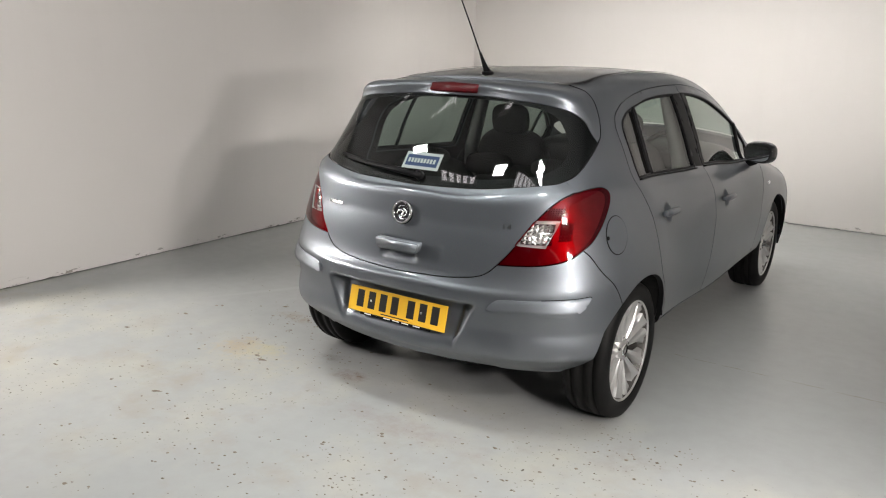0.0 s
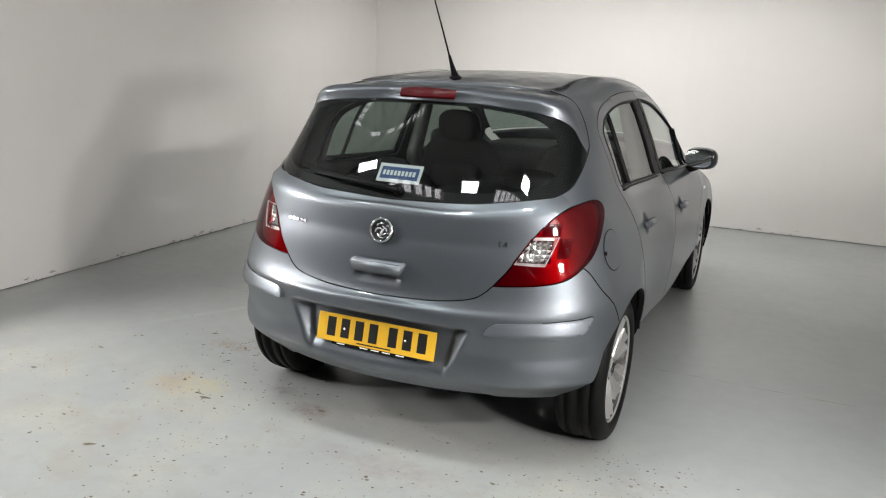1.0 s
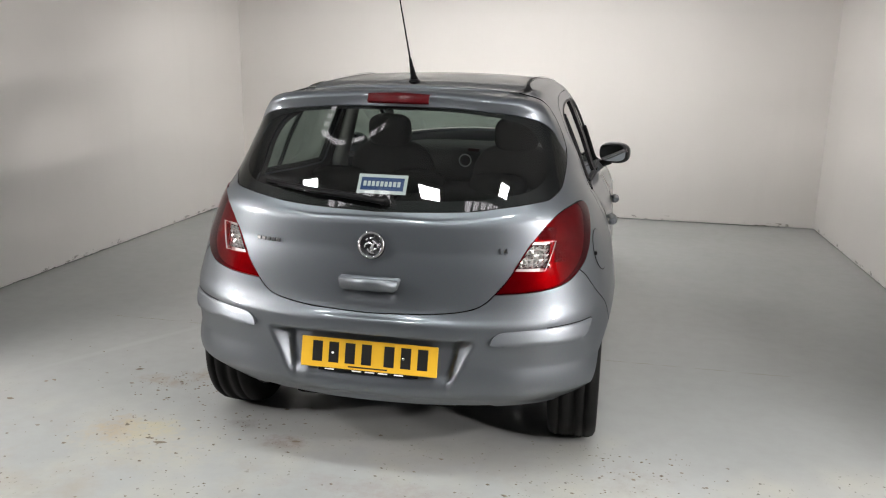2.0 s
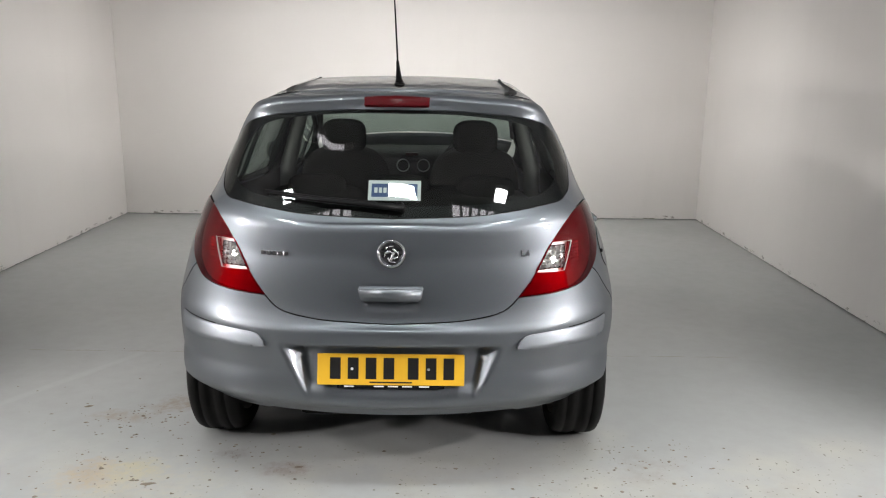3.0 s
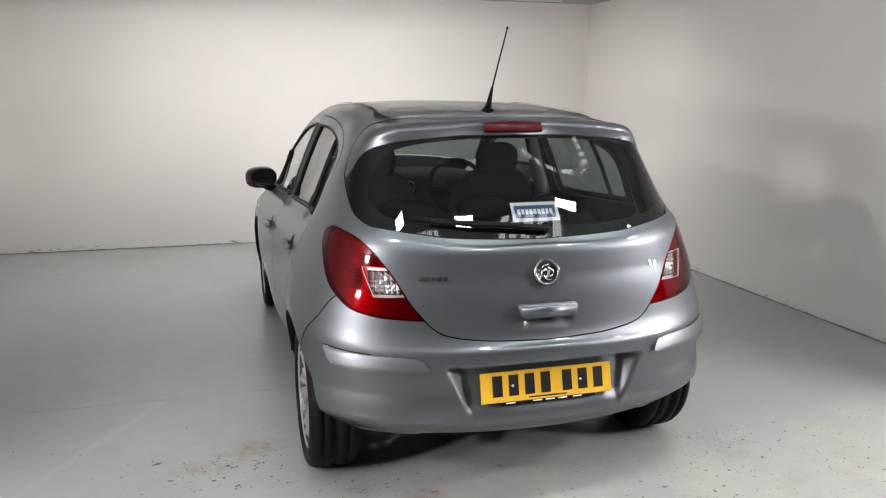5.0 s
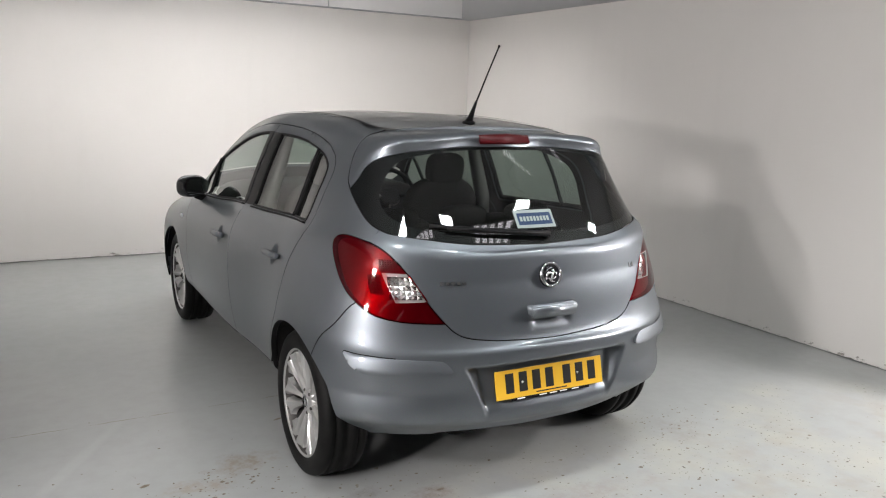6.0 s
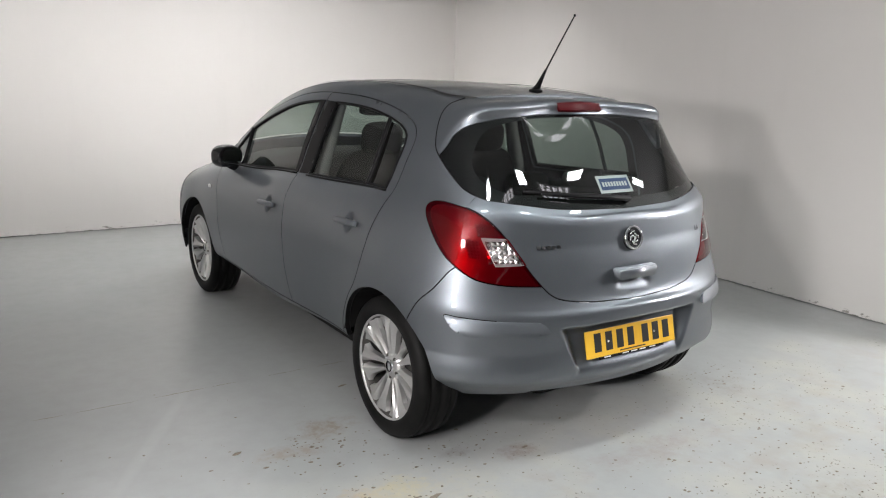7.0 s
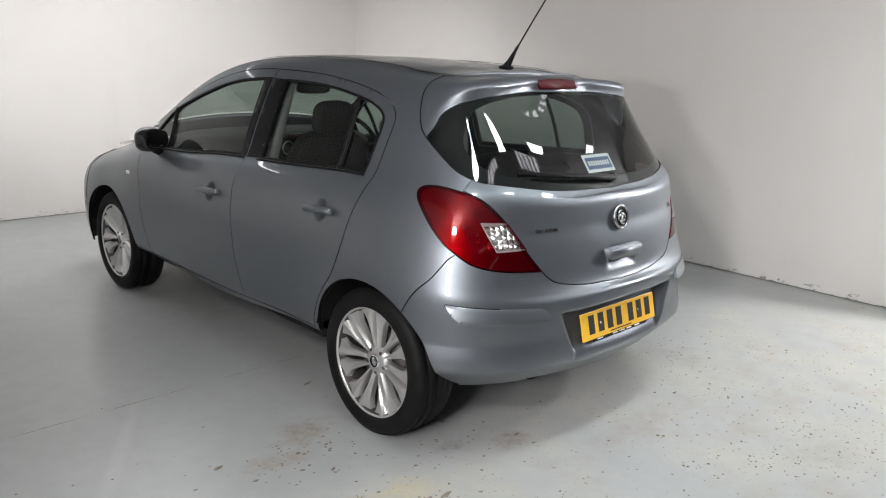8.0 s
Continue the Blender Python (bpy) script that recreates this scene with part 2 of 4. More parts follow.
def wall_material(name, colour, scuff=1.0):
    """Roller-painted wall, slightly uneven, chipped and scuffed along its foot."""
    m, t, b = material(name)
    v = place(t)
    sep = node(t, "ShaderNodeSeparateXYZ", {"Vector": v})
    big, fine = noise_of(t, v, 0.9, 4), noise_of(t, v, 14.0, 3)
    c = mix(t, ramp(t, big, [(0.35, 0.0), (0.7, 1.0)]), tuple(x * .97 for x in colour), colour)
    stretch = node(t, "ShaderNodeMapping", {"Vector": v, "Scale": (1.0, 1.0, .12)}).outputs[0]
    streak = noise_of(t, stretch, 5.0, 5)
    c = mix(t, ramp(t, streak, [(0.55, 0.0), (0.8, .10)]), c, (.60, .58, .55))
    foot = node(t, "ShaderNodeMapRange", {"Value": sep.outputs["Z"], "From Min": 0.0, "From Max": 0.06}).outputs[0]
    chips = noise_of(t, v, 11.0, 7, .72)
    edge = node(t, "ShaderNodeMath", {0: chips, 1: foot}, operation="SUBTRACT").outputs[0]
    c = mix(t, ramp(t, edge, [(0.41, 0.0), (0.45, scuff)]), c, (.20, .18, .155))
    flat = node(t, "ShaderNodeMapping", {"Vector": v, "Scale": (1.0, 1.0, 2.6)}).outputs[0]
    far = ramp(t, noise_of(t, flat, 8.0, 8, .72), [(0.585, 0.0), (0.61, .85 * scuff)])
    low = ramp(t, foot, [(0.5, 1.0), (1.0, 0.0)])
    c = mix(t, mix(t, 1.0, far, low, "MULTIPLY"), c, (.28, .26, .23))
    t.links.new(c, b.inputs["Base Color"])
    b.inputs["Roughness"].default_value = 0.42
    b.inputs["Specular IOR Level"].default_value = 0.35
    bump(t, b, mix(t, .6, fine, streak), 0.10, 0.004)
    return m


def tyre_material():
    m, t, b = material("rubber")
    v = place(t)
    d = noise_of(t, v, 7.0, 5)
    t.links.new(mix(t, ramp(t, d, [(0.4, 0.0), (0.75, 1.0)]), (.004, .004, .004), (.010, .0097, .0095)), b.inputs["Base Color"])
    b.inputs["Roughness"].default_value = 0.62
    b.inputs["Specular IOR Level"].default_value = 0.15
    bump(t, b, noise_of(t, v, 40.0, 3), 0.15, 0.002)
    return m


def glow(name, colour, strength):
    m, t, b = material(name)
    t.nodes.remove(b)
    e = node(t, "ShaderNodeEmission", {"Color": (*colour, 1), "Strength": strength})
    t.links.new(e.outputs[0], t.nodes["Material Output"].inputs["Surface"])
    return m


PAINT = car_paint()
FLOOR_M = floor_material()
WALL_M = wall_material("wall_paint", (.80, .775, .745))
HALL_M = simple("grey_hall_paint", (.30, .30, .30), .6, vary=.1, scale=4)
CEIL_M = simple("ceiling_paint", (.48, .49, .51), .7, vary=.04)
RUBBER = tyre_material()
BLACK = simple("black_plastic", (.005, .005, .0055), .45, spec=.12)
GLOSSBLACK = simple("gloss_black", (.008, .008, .009), .06, coat=.3, vary=.2)
SEAL_AND_GAP = simple("rubber_and_gap_shade", (.005, .005, .0055), .5, vary=.2, spec=.15)
TRIM = simple("cabin_plastic", (.014, .0135, .013), .6, spec=.2)
CLOTH = simple("seat_cloth", (.013, .012, .011), .95, vary=.3, scale=30, spec=.1)
LINING = simple("grey_lining", (.20, .197, .19), .9, spec=.15)
CHROME = simple("chrome", (.72, .72, .73), .14, 1.0, vary=.06)
ALLOY = simple("alloy", (.58, .58, .575), .32, .85, coat=.3, vary=.08, scale=30)
DARKMETAL = simple("brake_steel", (.10, .095, .09), .5, .8, vary=.4)
UNDER = simple("underseal", (.010, .010, .010), .85, spec=.08)
YELLOW = simple("plate_yellow", (.74, .43, .03), .35, coat=.3, vary=.04)
INK = simple("black_ink", (.012, .012, .012), .4)
WHITE = simple("white_print", (.80, .81, .82), .5, vary=.03)
BLUE = simple("blue_print", (.018, .06, .22), .4, vary=.06)
GLASS = pane("tinted_glass", (.50, .575, .54), 1.5)
REARGLASS = pane("rear_glass", (.37, .42, .40), 1.5)
CLEAR = pane("clear_lens", (.93, .93, .93), 1.5, .02)
REDLENS = pane("red_lens", (.46, .003, .016), 1.4, .04, (.060, .0004, .005))
REFL = simple("lamp_reflector", (.55, .48, .48), .40, .8, vary=.5, scale=25)
REVERSE = simple("reversing_reflector", (.58, .57, .56), .24, .9, vary=.4, scale=45)
RING = simple("badge_ring", (.34, .34, .35), .16, 1.0, vary=.3, scale=150)
FRAME_GREY = simple("lens_border", (.50, .47, .46), .3, vary=.05)
BADGE_DARK = simple("badge_field", (.05, .05, .055), .25, .8)
SATIN = simple("satin_silver", (.55, .56, .55), .4, .3, vary=.05)
REDSHINE = simple("brake_lens_red", (.055, .0012, .003), .3, vary=.25, scale=60, spec=.2)
MIRROR = simple("mirror_glass", (.82, .84, .85), .02, 1.0, vary=.01)
GRIT = simple("grit", (.17, .145, .115), .8, vary=.6, scale=20)
FIXTURE = simple("white_enamel", (.75, .75, .75), .35, vary=.03)
GLOW_PANEL = glow("lit_panel", (.93, 1.0, .97), GLOW["panel"])
GLOW_BAY_FILL = glow("lit_bay_fill", (1.0, .97, .95), GLOW["batten"])
GLOW_HALL = glow("lit_hall_tube", (1.0, .98, .95), GLOW["hall"])
GLOW_LOUVRE = glow("lit_louvre", (1.0, .95, 1.0), GLOW["louvre"])
GLOW_STRIP = glow("lit_strip", (1.0, .95, 1.0), GLOW["strip"])
GLOW_FLOOD = glow("lit_flood", (1.0, .945, .915), GLOW["flood"])

# ---- mesh helpers ----
def part(name, bm, mat, parent=None, label="", smooth=False):
    me = bpy.data.meshes.new(name)
    bm.to_mesh(me)
    bm.free()
    return finish(name, me, mat, parent, label, smooth)


def finish(name, me, mat, parent=None, label="", smooth=False):
    for m in mat if isinstance(mat, (list, tuple)) else (mat,):
        me.materials.append(m)
    if smooth:
        me.polygons.foreach_set("use_smooth", [True] * len(me.polygons))
    ob = new(name, me)
    ob.parent = parent
    return tagged(ob, label) if label else ob


def data_part(name, verts, faces, mat, parent=None, label="", smooth=True):
    me = bpy.data.meshes.new(name)
    me.from_pydata([tuple(map(float, v)) for v in verts], [], [tuple(map(int, f)) for f in faces])
    return finish(name, me, mat, parent, label, smooth)


def box(bm, lo, hi, bevel=0.0, turn=None):
    made = bmesh.ops.create_cube(bm, size=1.0)["verts"]
    lo, hi = Vector(lo), Vector(hi)
    m = Matrix.Translation((lo + hi) / 2) @ (turn or Matrix()) @ Matrix.Diagonal((*(hi - lo), 1))
    bmesh.ops.transform(bm, matrix=m, verts=made)
    if bevel:
        edges = list({e for v in made for e in v.link_edges})
        bmesh.ops.bevel(bm, geom=edges, offset=bevel, segments=2, affect="EDGES", profile=0.6)
    return bm


def tube(bm, points, radii, sides=10, caps=True):
    """A round tube along points."""
    pts = [Vector(p) for p in points]
    rings = []
    for i, p in enumerate(pts):
        d = (pts[min(i + 1, len(pts) - 1)] - pts[max(i - 1, 0)]).normalized()
        q = d.to_track_quat("Z", "Y")
        r = radii[i] if isinstance(radii, (list, tuple)) else radii
        rings.append([bm.verts.new(p + q @ Vector((r * math.cos(k / sides * math.tau), r * math.sin(k / sides * math.tau), 0))) for k in range(sides)])
    for a, b in zip(rings, rings[1:]):
        for k in range(sides):
            bm.faces.new((a[k], a[(k + 1) % sides], b[(k + 1) % sides], b[k]))
    if caps:
        bm.faces.new(rings[0][::-1])
        bm.faces.new(rings[-1])
    return bm


def lathe(bm, profile, matrix, steps=64, close=False):
    """Turns a profile of (radius, along) round the matrix's z axis."""
    rings = []
    for k in range(steps):
        c, s = math.cos(k / steps * math.tau), math.sin(k / steps * math.tau)
        rings.append([bm.verts.new(matrix @ Vector((r * c, r * s, h))) for r, h in profile])
    n = len(profile)
    for k in range(steps):
        a, b = rings[k], rings[(k + 1) % steps]
        for i in range(n if close else n - 1):
            j = (i + 1) % n
            bm.faces.new((a[i], b[i], b[j], a[j]))
    return bm


def blob(bm, centre, size, power=2.6, rings=14, segs=20, turn=None):
    """A cushion-like rounded block."""
    def sp(v, e):
        return math.copysign(abs(v) ** e, v)
    e = 2 / power
    m = Matrix.Translation(centre) @ (turn or Matrix())
    grid = []
    for i in range(rings + 1):
        u = -math.pi / 2 + math.pi * i / rings
        row = []
        for j in range(segs):
            w = math.tau * j / segs
            p = Vector((size[0] * sp(math.cos(u), e) * sp(math.cos(w), e), size[1] * sp(math.cos(u), e) * sp(math.sin(w), e), size[2] * sp(math.sin(u), e)))
            row.append(bm.verts.new(m @ p))
        grid.append(row)
    for i in range(rings):
        for j in range(segs):
            bm.faces.new((grid[i][j], grid[i][(j + 1) % segs], grid[i + 1][(j + 1) % segs], grid[i + 1][j]))
    bmesh.ops.remove_doubles(bm, verts=[v for r in (grid[0], grid[-1]) for v in r], dist=1e-5)
    return bm


# ---- panels of the skin ----
V_K = 0.10


def smooth_line(points, per=8):
    """A Catmull-Rom line through points."""
    p = np.asarray(points, float)
    q = np.vstack([2 * p[0] - p[1], p, 2 * p[-1] - p[-2]])
    out = []
    for i in range(len(p) - 1):
        s = np.linspace(0, 1, per, endpoint=False)[:, None]
        a, b, c, d = q[i:i + 4]
        out.append(b + .5 * s * (c - a + s * (2 * a - 5 * b + 4 * c - d + s * (3 * (b - c) + d - a))))
    return np.vstack(out + [p[-1:]])


def join(*lines):
    """Lines end to end as one loop, with doubled points left out."""
    p = np.vstack([np.asarray(l, float) for l in lines])
    keep = np.ones(len(p), bool)
    last = p[-1]
    for i in range(len(p)):
        if np.hypot(p[i, 0] - last[0], (p[i, 1] - last[1]) * V_K) < 4e-4:
            keep[i] = False
        else:
            last = p[i]
    return p[keep]


def mirrored(line):
    return np.asarray(line)[::-1] * (-1, 1)


def dense(loop, step):
    out = []
    pts = body_point(loop[:, 0], loop[:, 1])
    for i in range(len(loop)):
        j = (i + 1) % len(loop)
        n = max(1, int(np.ceil(np.linalg.norm(pts[j] - pts[i]) / step)))
        out.append(loop[i] + (loop[j] - loop[i]) * (np.arange(n) / n)[:, None])
    return np.vstack(out)


def shrunk(loop, gap):
    """The loop drawn in by gap metres along the skin (out of a hole where it runs the other way)."""
    a, k = loop[:, 0], loop[:, 1]
    p = body_point(a, k)
    t = np.roll(p, -1, 0) - np.roll(p, 1, 0)
    t /= np.linalg.norm(t, axis=1, keepdims=True) + 1e-9
    nrm = body_normal(a, k)
    uv = loop * (1, V_K)
    area = np.sum(uv[:, 0] * np.roll(uv[:, 1], -1) - uv[:, 1] * np.roll(uv[:, 0], -1))
    inward = np.cross(nrm, t) * np.sign(area)
    da, dk = body_slopes(a, k)
    m = np.stack([da, dk], 2)
    mt = np.swapaxes(m, 1, 2)
    move = np.linalg.solve(mt @ m + 1e-9 * np.eye(2), mt @ (inward * gap)[:, :, None])[:, :, 0]
    out = loop + move
    out[:, 1] = np.clip(out[:, 1], 0, TOP)
    return out


def inside(pts, loops):
    hit = np.zeros(len(pts), bool)
    for loop in loops:
        q = np.roll(loop, -1, 0)
        for i in range(0, len(pts), 4000):
            x, y = pts[i:i + 4000, 0:1], pts[i:i + 4000, 1:2]
            cross = (loop[:, 1] > y) != (q[:, 1] > y)
            with np.errstate(divide="ignore", invalid="ignore"):
                at = loop[:, 0] + (y - loop[:, 1]) * (q[:, 0] - loop[:, 0]) / (q[:, 1] - loop[:, 1])
            hit[i:i + 4000] ^= ((cross & (x < at)).sum(1) % 2).astype(bool)
    return hit


def panel(name, loops, mat, parent, label="", step=0.03, depth=0.014, gap=0.0023, out=0.0, bulge=None, dark=True):
    """A sheet of the skin inside the first loop and outside the others, with its edges turned in by depth."""
    loops = [dense(np.asarray(l, float), step * .6) for l in loops]
    if gap:
        loops = [shrunk(loops[0], gap)] + [shrunk(l, -gap) for l in loops[1:]]
    flat = [l * (1, V_K) for l in loops]
    lo, hi = flat[0].min(0), flat[0].max(0)
    gx, gy = np.meshgrid(np.arange(lo[0], hi[0], step), np.arange(lo[1], hi[1], step * .8))
    gx = gx + (np.arange(gx.shape[0]) % 2)[:, None] * step * .5
    grid = np.stack([gx.ravel(), gy.ravel()], -1)
    grid = grid[inside(grid, flat)]
    rim = np.vstack(flat)
    if len(grid):
        far = np.concatenate([np.min(np.hypot(g[:, None, 0] - rim[None, :, 0], g[:, None, 1] - rim[None, :, 1]), 1) for g in np.array_split(grid, max(1, len(grid) // 1500))])
        grid = grid[far > step * .42]
    verts = np.vstack([rim, grid])
    edges, base = [], 0
    for l in flat:
        edges += [(base + i, base + (i + 1) % len(l)) for i in range(len(l))]
        base += len(l)
    res = delaunay_2d_cdt([Vector(v) for v in verts], edges, [], 0, 1e-6)
    uv = np.array([tuple(v) for v in res[0]])
    tri = np.array([f for f in res[2]])
    mid = uv[tri].mean(1)
    tri = tri[inside(mid, flat)]
    ak = uv / (1, V_K)
    lift = np.full(len(ak), out)
    if bulge is not None:
        lift = lift + bulge(ak[:, 0], ak[:, 1])
    p = body_point(ak[:, 0], ak[:, 1]) + lift[:, None] * body_normal(ak[:, 0], ak[:, 1])
    d1, d2 = uv[tri[:, 1]] - uv[tri[:, 0]], uv[tri[:, 2]] - uv[tri[:, 0]]
    turn = d1[:, 0] * d2[:, 1] - d1[:, 1] * d2[:, 0] < 0
    tri[turn] = tri[turn][:, ::-1]
    pts, faces = [p], [tuple(f) for f in tri]
    total, turned = len(p), 0
    if depth:
        for l in loops:
            b = np.full(len(l), out)
            if bulge is not None:
                b = b + bulge(l[:, 0], l[:, 1])
            n = body_normal(l[:, 0], l[:, 1])
            q = body_point(l[:, 0], l[:, 1]) + b[:, None] * n
            m = len(l)
            pts += [q, q - depth * n]
            faces += [(total + i, total + (i + 1) % m, total + m + (i + 1) % m, total + m + i) for i in range(m)]
            turned += m
            total += 2 * m
    ob = data_part(name, np.vstack(pts), faces, (mat, SEAL_AND_GAP) if mat == PAINT else mat, parent, label)
    # turned-in edges coloured black, which paints the shade in the gaps between panels
    if mat == PAINT and turned and dark:
        slots = np.zeros(len(faces), int)
        slots[len(tri):] = 1
        ob.data.polygons.foreach_set("material_index", slots.tolist())
    return ob

# ---- the room ----
def room():
    bm = box(bmesh.new(), (-HALL_X - .2, YB - .2, -.15), (HALL_X + .2, YF + .2, 0))
    tagged(part("floor", bm, FLOOR_M), "scuffed grey painted concrete floor with worn beige patches", "floor", kind="structure")
    t = .15
    walls = (("wall_west", (XL - t, BAY_Y, .006), (XL, YF + t, ZC)), ("wall_east", (XR, BAY_Y, .006), (XR + t, YF + t, ZC)),
             ("wall_north", (XL + .001, YF, .006), (XR - .001, YF + t, ZC)), ("wall_south", (-HALL_X, YB - t, .006), (HALL_X, YB, ZC)),
             ("wall_south_west", (-HALL_X - t, YB, .006), (-HALL_X, BAY_Y, ZC)), ("wall_south_east", (HALL_X, YB, .006), (HALL_X + t, BAY_Y, ZC)),
             ("wall_return_west", (-HALL_X, BAY_Y, .006), (XL - t - .001, BAY_Y + t, ZC)), ("wall_return_east", (XR + t + .001, BAY_Y, .006), (HALL_X, BAY_Y + t, ZC)))
    for name, lo, hi in walls:
        inner = name in ("wall_west", "wall_east", "wall_north")
        tagged(part(name, box(bmesh.new(), lo, hi), WALL_M if inner else HALL_M), "off-white painted wall, chipped and scuffed along its foot", "wall", kind="structure")
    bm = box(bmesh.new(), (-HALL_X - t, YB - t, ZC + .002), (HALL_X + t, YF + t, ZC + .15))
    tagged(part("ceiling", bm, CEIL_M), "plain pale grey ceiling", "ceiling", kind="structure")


def floor_crack():
    """A broken joint that runs across the bay under the car."""
    rnd = random.Random(5)
    bm = bmesh.new()
    x = XL + .3
    while x < 1.55:
        run = rnd.uniform(.05, .30)
        n = max(3, int(run / .02))
        if not -2.1 > x or rnd.random() < .6:
            up, lo = [], []
            for i in range(n + 1):
                xx = x + run * i / n
                y = .845 + .012 * noise.noise(Vector((xx * 3, 0, 1))) + .003 * rnd.uniform(-1, 1)
                w = .0026 * math.sin(math.pi * i / n) * rnd.uniform(.4, 1.2) + .0003
                up.append(bm.verts.new((xx, y + w, .0012)))
                lo.append(bm.verts.new((xx, y - w, .0012)))
            for i in range(n):
                bm.faces.new((lo[i], lo[i + 1], up[i + 1], up[i]))
        x += run + rnd.choice((.01, .02, .06, .16))
    tagged(part("floor_crack", bm, GRIT), "dark hairline crack across the painted floor", "crack", kind="stuff")


def floor_grit():
    """Loose grit and flakes of paint, thickest in the worn strip behind the car."""
    rnd = random.Random(11)
    bm = bmesh.new()
    spots = [(-.61, -.31, .16, 50), (.49, -1.31, .30, 130), (-1.14, -.01, .18, 90), (1.0, -.34, .16, 90), (.31, -.97, .5, 110), (-.74, -1.5, .5, 120),
             (-1.14, -.45, .25, 70), (-.1, -.9, .6, 130), (.9, -.9, .5, 90), (-1.5, -.6, .6, 50), (.3, -.45, .4, 40), (-1.5, .3, .4, 25), (1.3, -1.2, .5, 60)]
    for cx, cy, spread, count in spots:
        for _ in range(count):
            x, y = rnd.gauss(cx, spread), rnd.gauss(cy, spread * .55)
            r = abs(rnd.gauss(.0018, .0020)) + .0011
            turn = rnd.uniform(0, math.tau)
            ring = [bm.verts.new((x + r * rnd.uniform(.5, 1.5) * math.cos(turn + k * math.tau / 5) * 1.3, y + r * rnd.uniform(.5, 1.5) * math.sin(turn + k * math.tau / 5), .0006)) for k in range(5)]
            tip = bm.verts.new((x, y, .001 + r * rnd.uniform(.2, .7)))
            for k in range(5):
                bm.faces.new((ring[k], ring[(k + 1) % 5], tip))
    tagged(part("grit", bm, GRIT), "loose dark grit and paint flakes on the floor", "grit", kind="stuff")


def floor_scraps():
    """Single dry leaves and scraps of dirt."""
    rnd = random.Random(23)
    for x, y, size in ((-1.02, -1.10, .035), (-.916, -.545, .034), (-1.805, -.326, .022), (-1.871, -.677, .024), (-1.753, -.095, .018), (-1.682, -1.207, .022), (-.374, -.407, .022), (-1.43, .13, .03), (.60, -1.60, .02), (-.75, .55, .03)):
        bm = bmesh.new()
        turn = rnd.uniform(-.5, .5)
        ring = []
        for k in range(11):
            w = k / 11 * math.tau
            r = size * rnd.uniform(.6, 1.0)
            u, v = r * math.cos(w), r * .38 * math.sin(w)
            ring.append(bm.verts.new((x + u * math.cos(turn) - v * math.sin(turn), y + u * math.sin(turn) + v * math.cos(turn), .0008 + .003 * rnd.random())))
        tip = bm.verts.new((x, y, .007))
        for k in range(11):
            bm.faces.new((ring[k], ring[(k + 1) % 11], tip))
        tagged(part("dirt_scrap", bm, GRIT), "small dry brown scrap of dirt on the floor", "debris", "scraps on the floor")


def ceiling_panel(x, y, w, d):
    thing = new("ceiling_light")
    tagged(thing, "square lit panel lamp on the ceiling", "ceiling light", "panel lamps")
    bm = box(bmesh.new(), (x - w / 2 - .02, y - d / 2 - .02, ZC - .035), (x + w / 2 + .02, y + d / 2 + .02, ZC), .004)
    part("frame", bm, FIXTURE, thing)
    part("diffuser", box(bmesh.new(), (x - w / 2, y - d / 2, ZC - .04), (x + w / 2, y + d / 2, ZC - .0352)), GLOW_PANEL, thing)
    lamp = bpy.data.lights.new("downlight", "AREA")
    lamp.shape, lamp.size, lamp.size_y = "RECTANGLE", w, d
    lamp.energy, lamp.color, lamp.spread = DOWNLIGHT, (.95, 1.0, .97), radians(120)
    beam = new("downlight", lamp)
    beam.location = (x, y, ZC - .042)
    beam.parent = thing


def unseen_batten(x, y, w, lit, hood=0):
    """A fluorescent batten, out of view, with a ribbed clear cover and grey bands across it."""
    thing = new("unseen_batten")
    px, py, x, y = x, y, 0.0, 0.0
    thing.matrix_basis = Matrix.Translation((px, py, 0)) @ Matrix()
    tagged(thing, "unseen long fluorescent batten light on the ceiling", "ceiling light", "batten lamps")
    part("tray", box(bmesh.new(), (x - w / 2, y - .17, ZC - .02), (x + w / 2, y + .17, ZC)), FIXTURE, thing)
    part("diffuser", box(bmesh.new(), (x - w / 2 + .01, y - .15, ZC - .045), (x + w / 2 - .01, y + .15, ZC - .0202), .008), lit, thing)
    # added hood, keeps the lamp's reflection off the car's roof
    if hood:
        part("hood", box(bmesh.new(), (x - w / 2 - .02, y - hood * .180 - .004, ZC - .18), (x + w / 2 + .02, y - hood * .180 + .004, ZC)), FIXTURE, thing, "added white hood that shields the car from the lamp")
    n = int(w / .17)
    for i in range(n + 1):
        xx = x - w / 2 + .012 + (w - .024) * i / n
        part("band", box(bmesh.new(), (xx - .012, y - .158, ZC - .052), (xx + .012, y + .158, ZC - .0204)), FIXTURE, thing)


def louvre_light(x, y, w, d, tube_light):
    """A short fluorescent fitting behind white cross louvres."""
    thing = new("louvre_light")
    tagged(thing, "fluorescent ceiling fitting with white cross louvres", "ceiling light", "louvred lamps")
    part("tray", box(bmesh.new(), (x - w / 2 - .01, y - d / 2 - .01, ZC - .03), (x + w / 2 + .01, y + d / 2 + .01, ZC)), FIXTURE, thing)
    part("diffuser", box(bmesh.new(), (x - w / 2, y - d / 2, ZC - .034), (x + w / 2, y + d / 2, ZC - .0302)), tube_light, thing)
    n = max(4, int(w / .085))
    for i in range(n + 1):
        xx = x - w / 2 + w * i / n
        part("louvre", box(bmesh.new(), (xx - .014, y - d / 2 - .002, ZC - .055), (xx + .014, y + d / 2 + .002, ZC - .0342)), FIXTURE, thing)


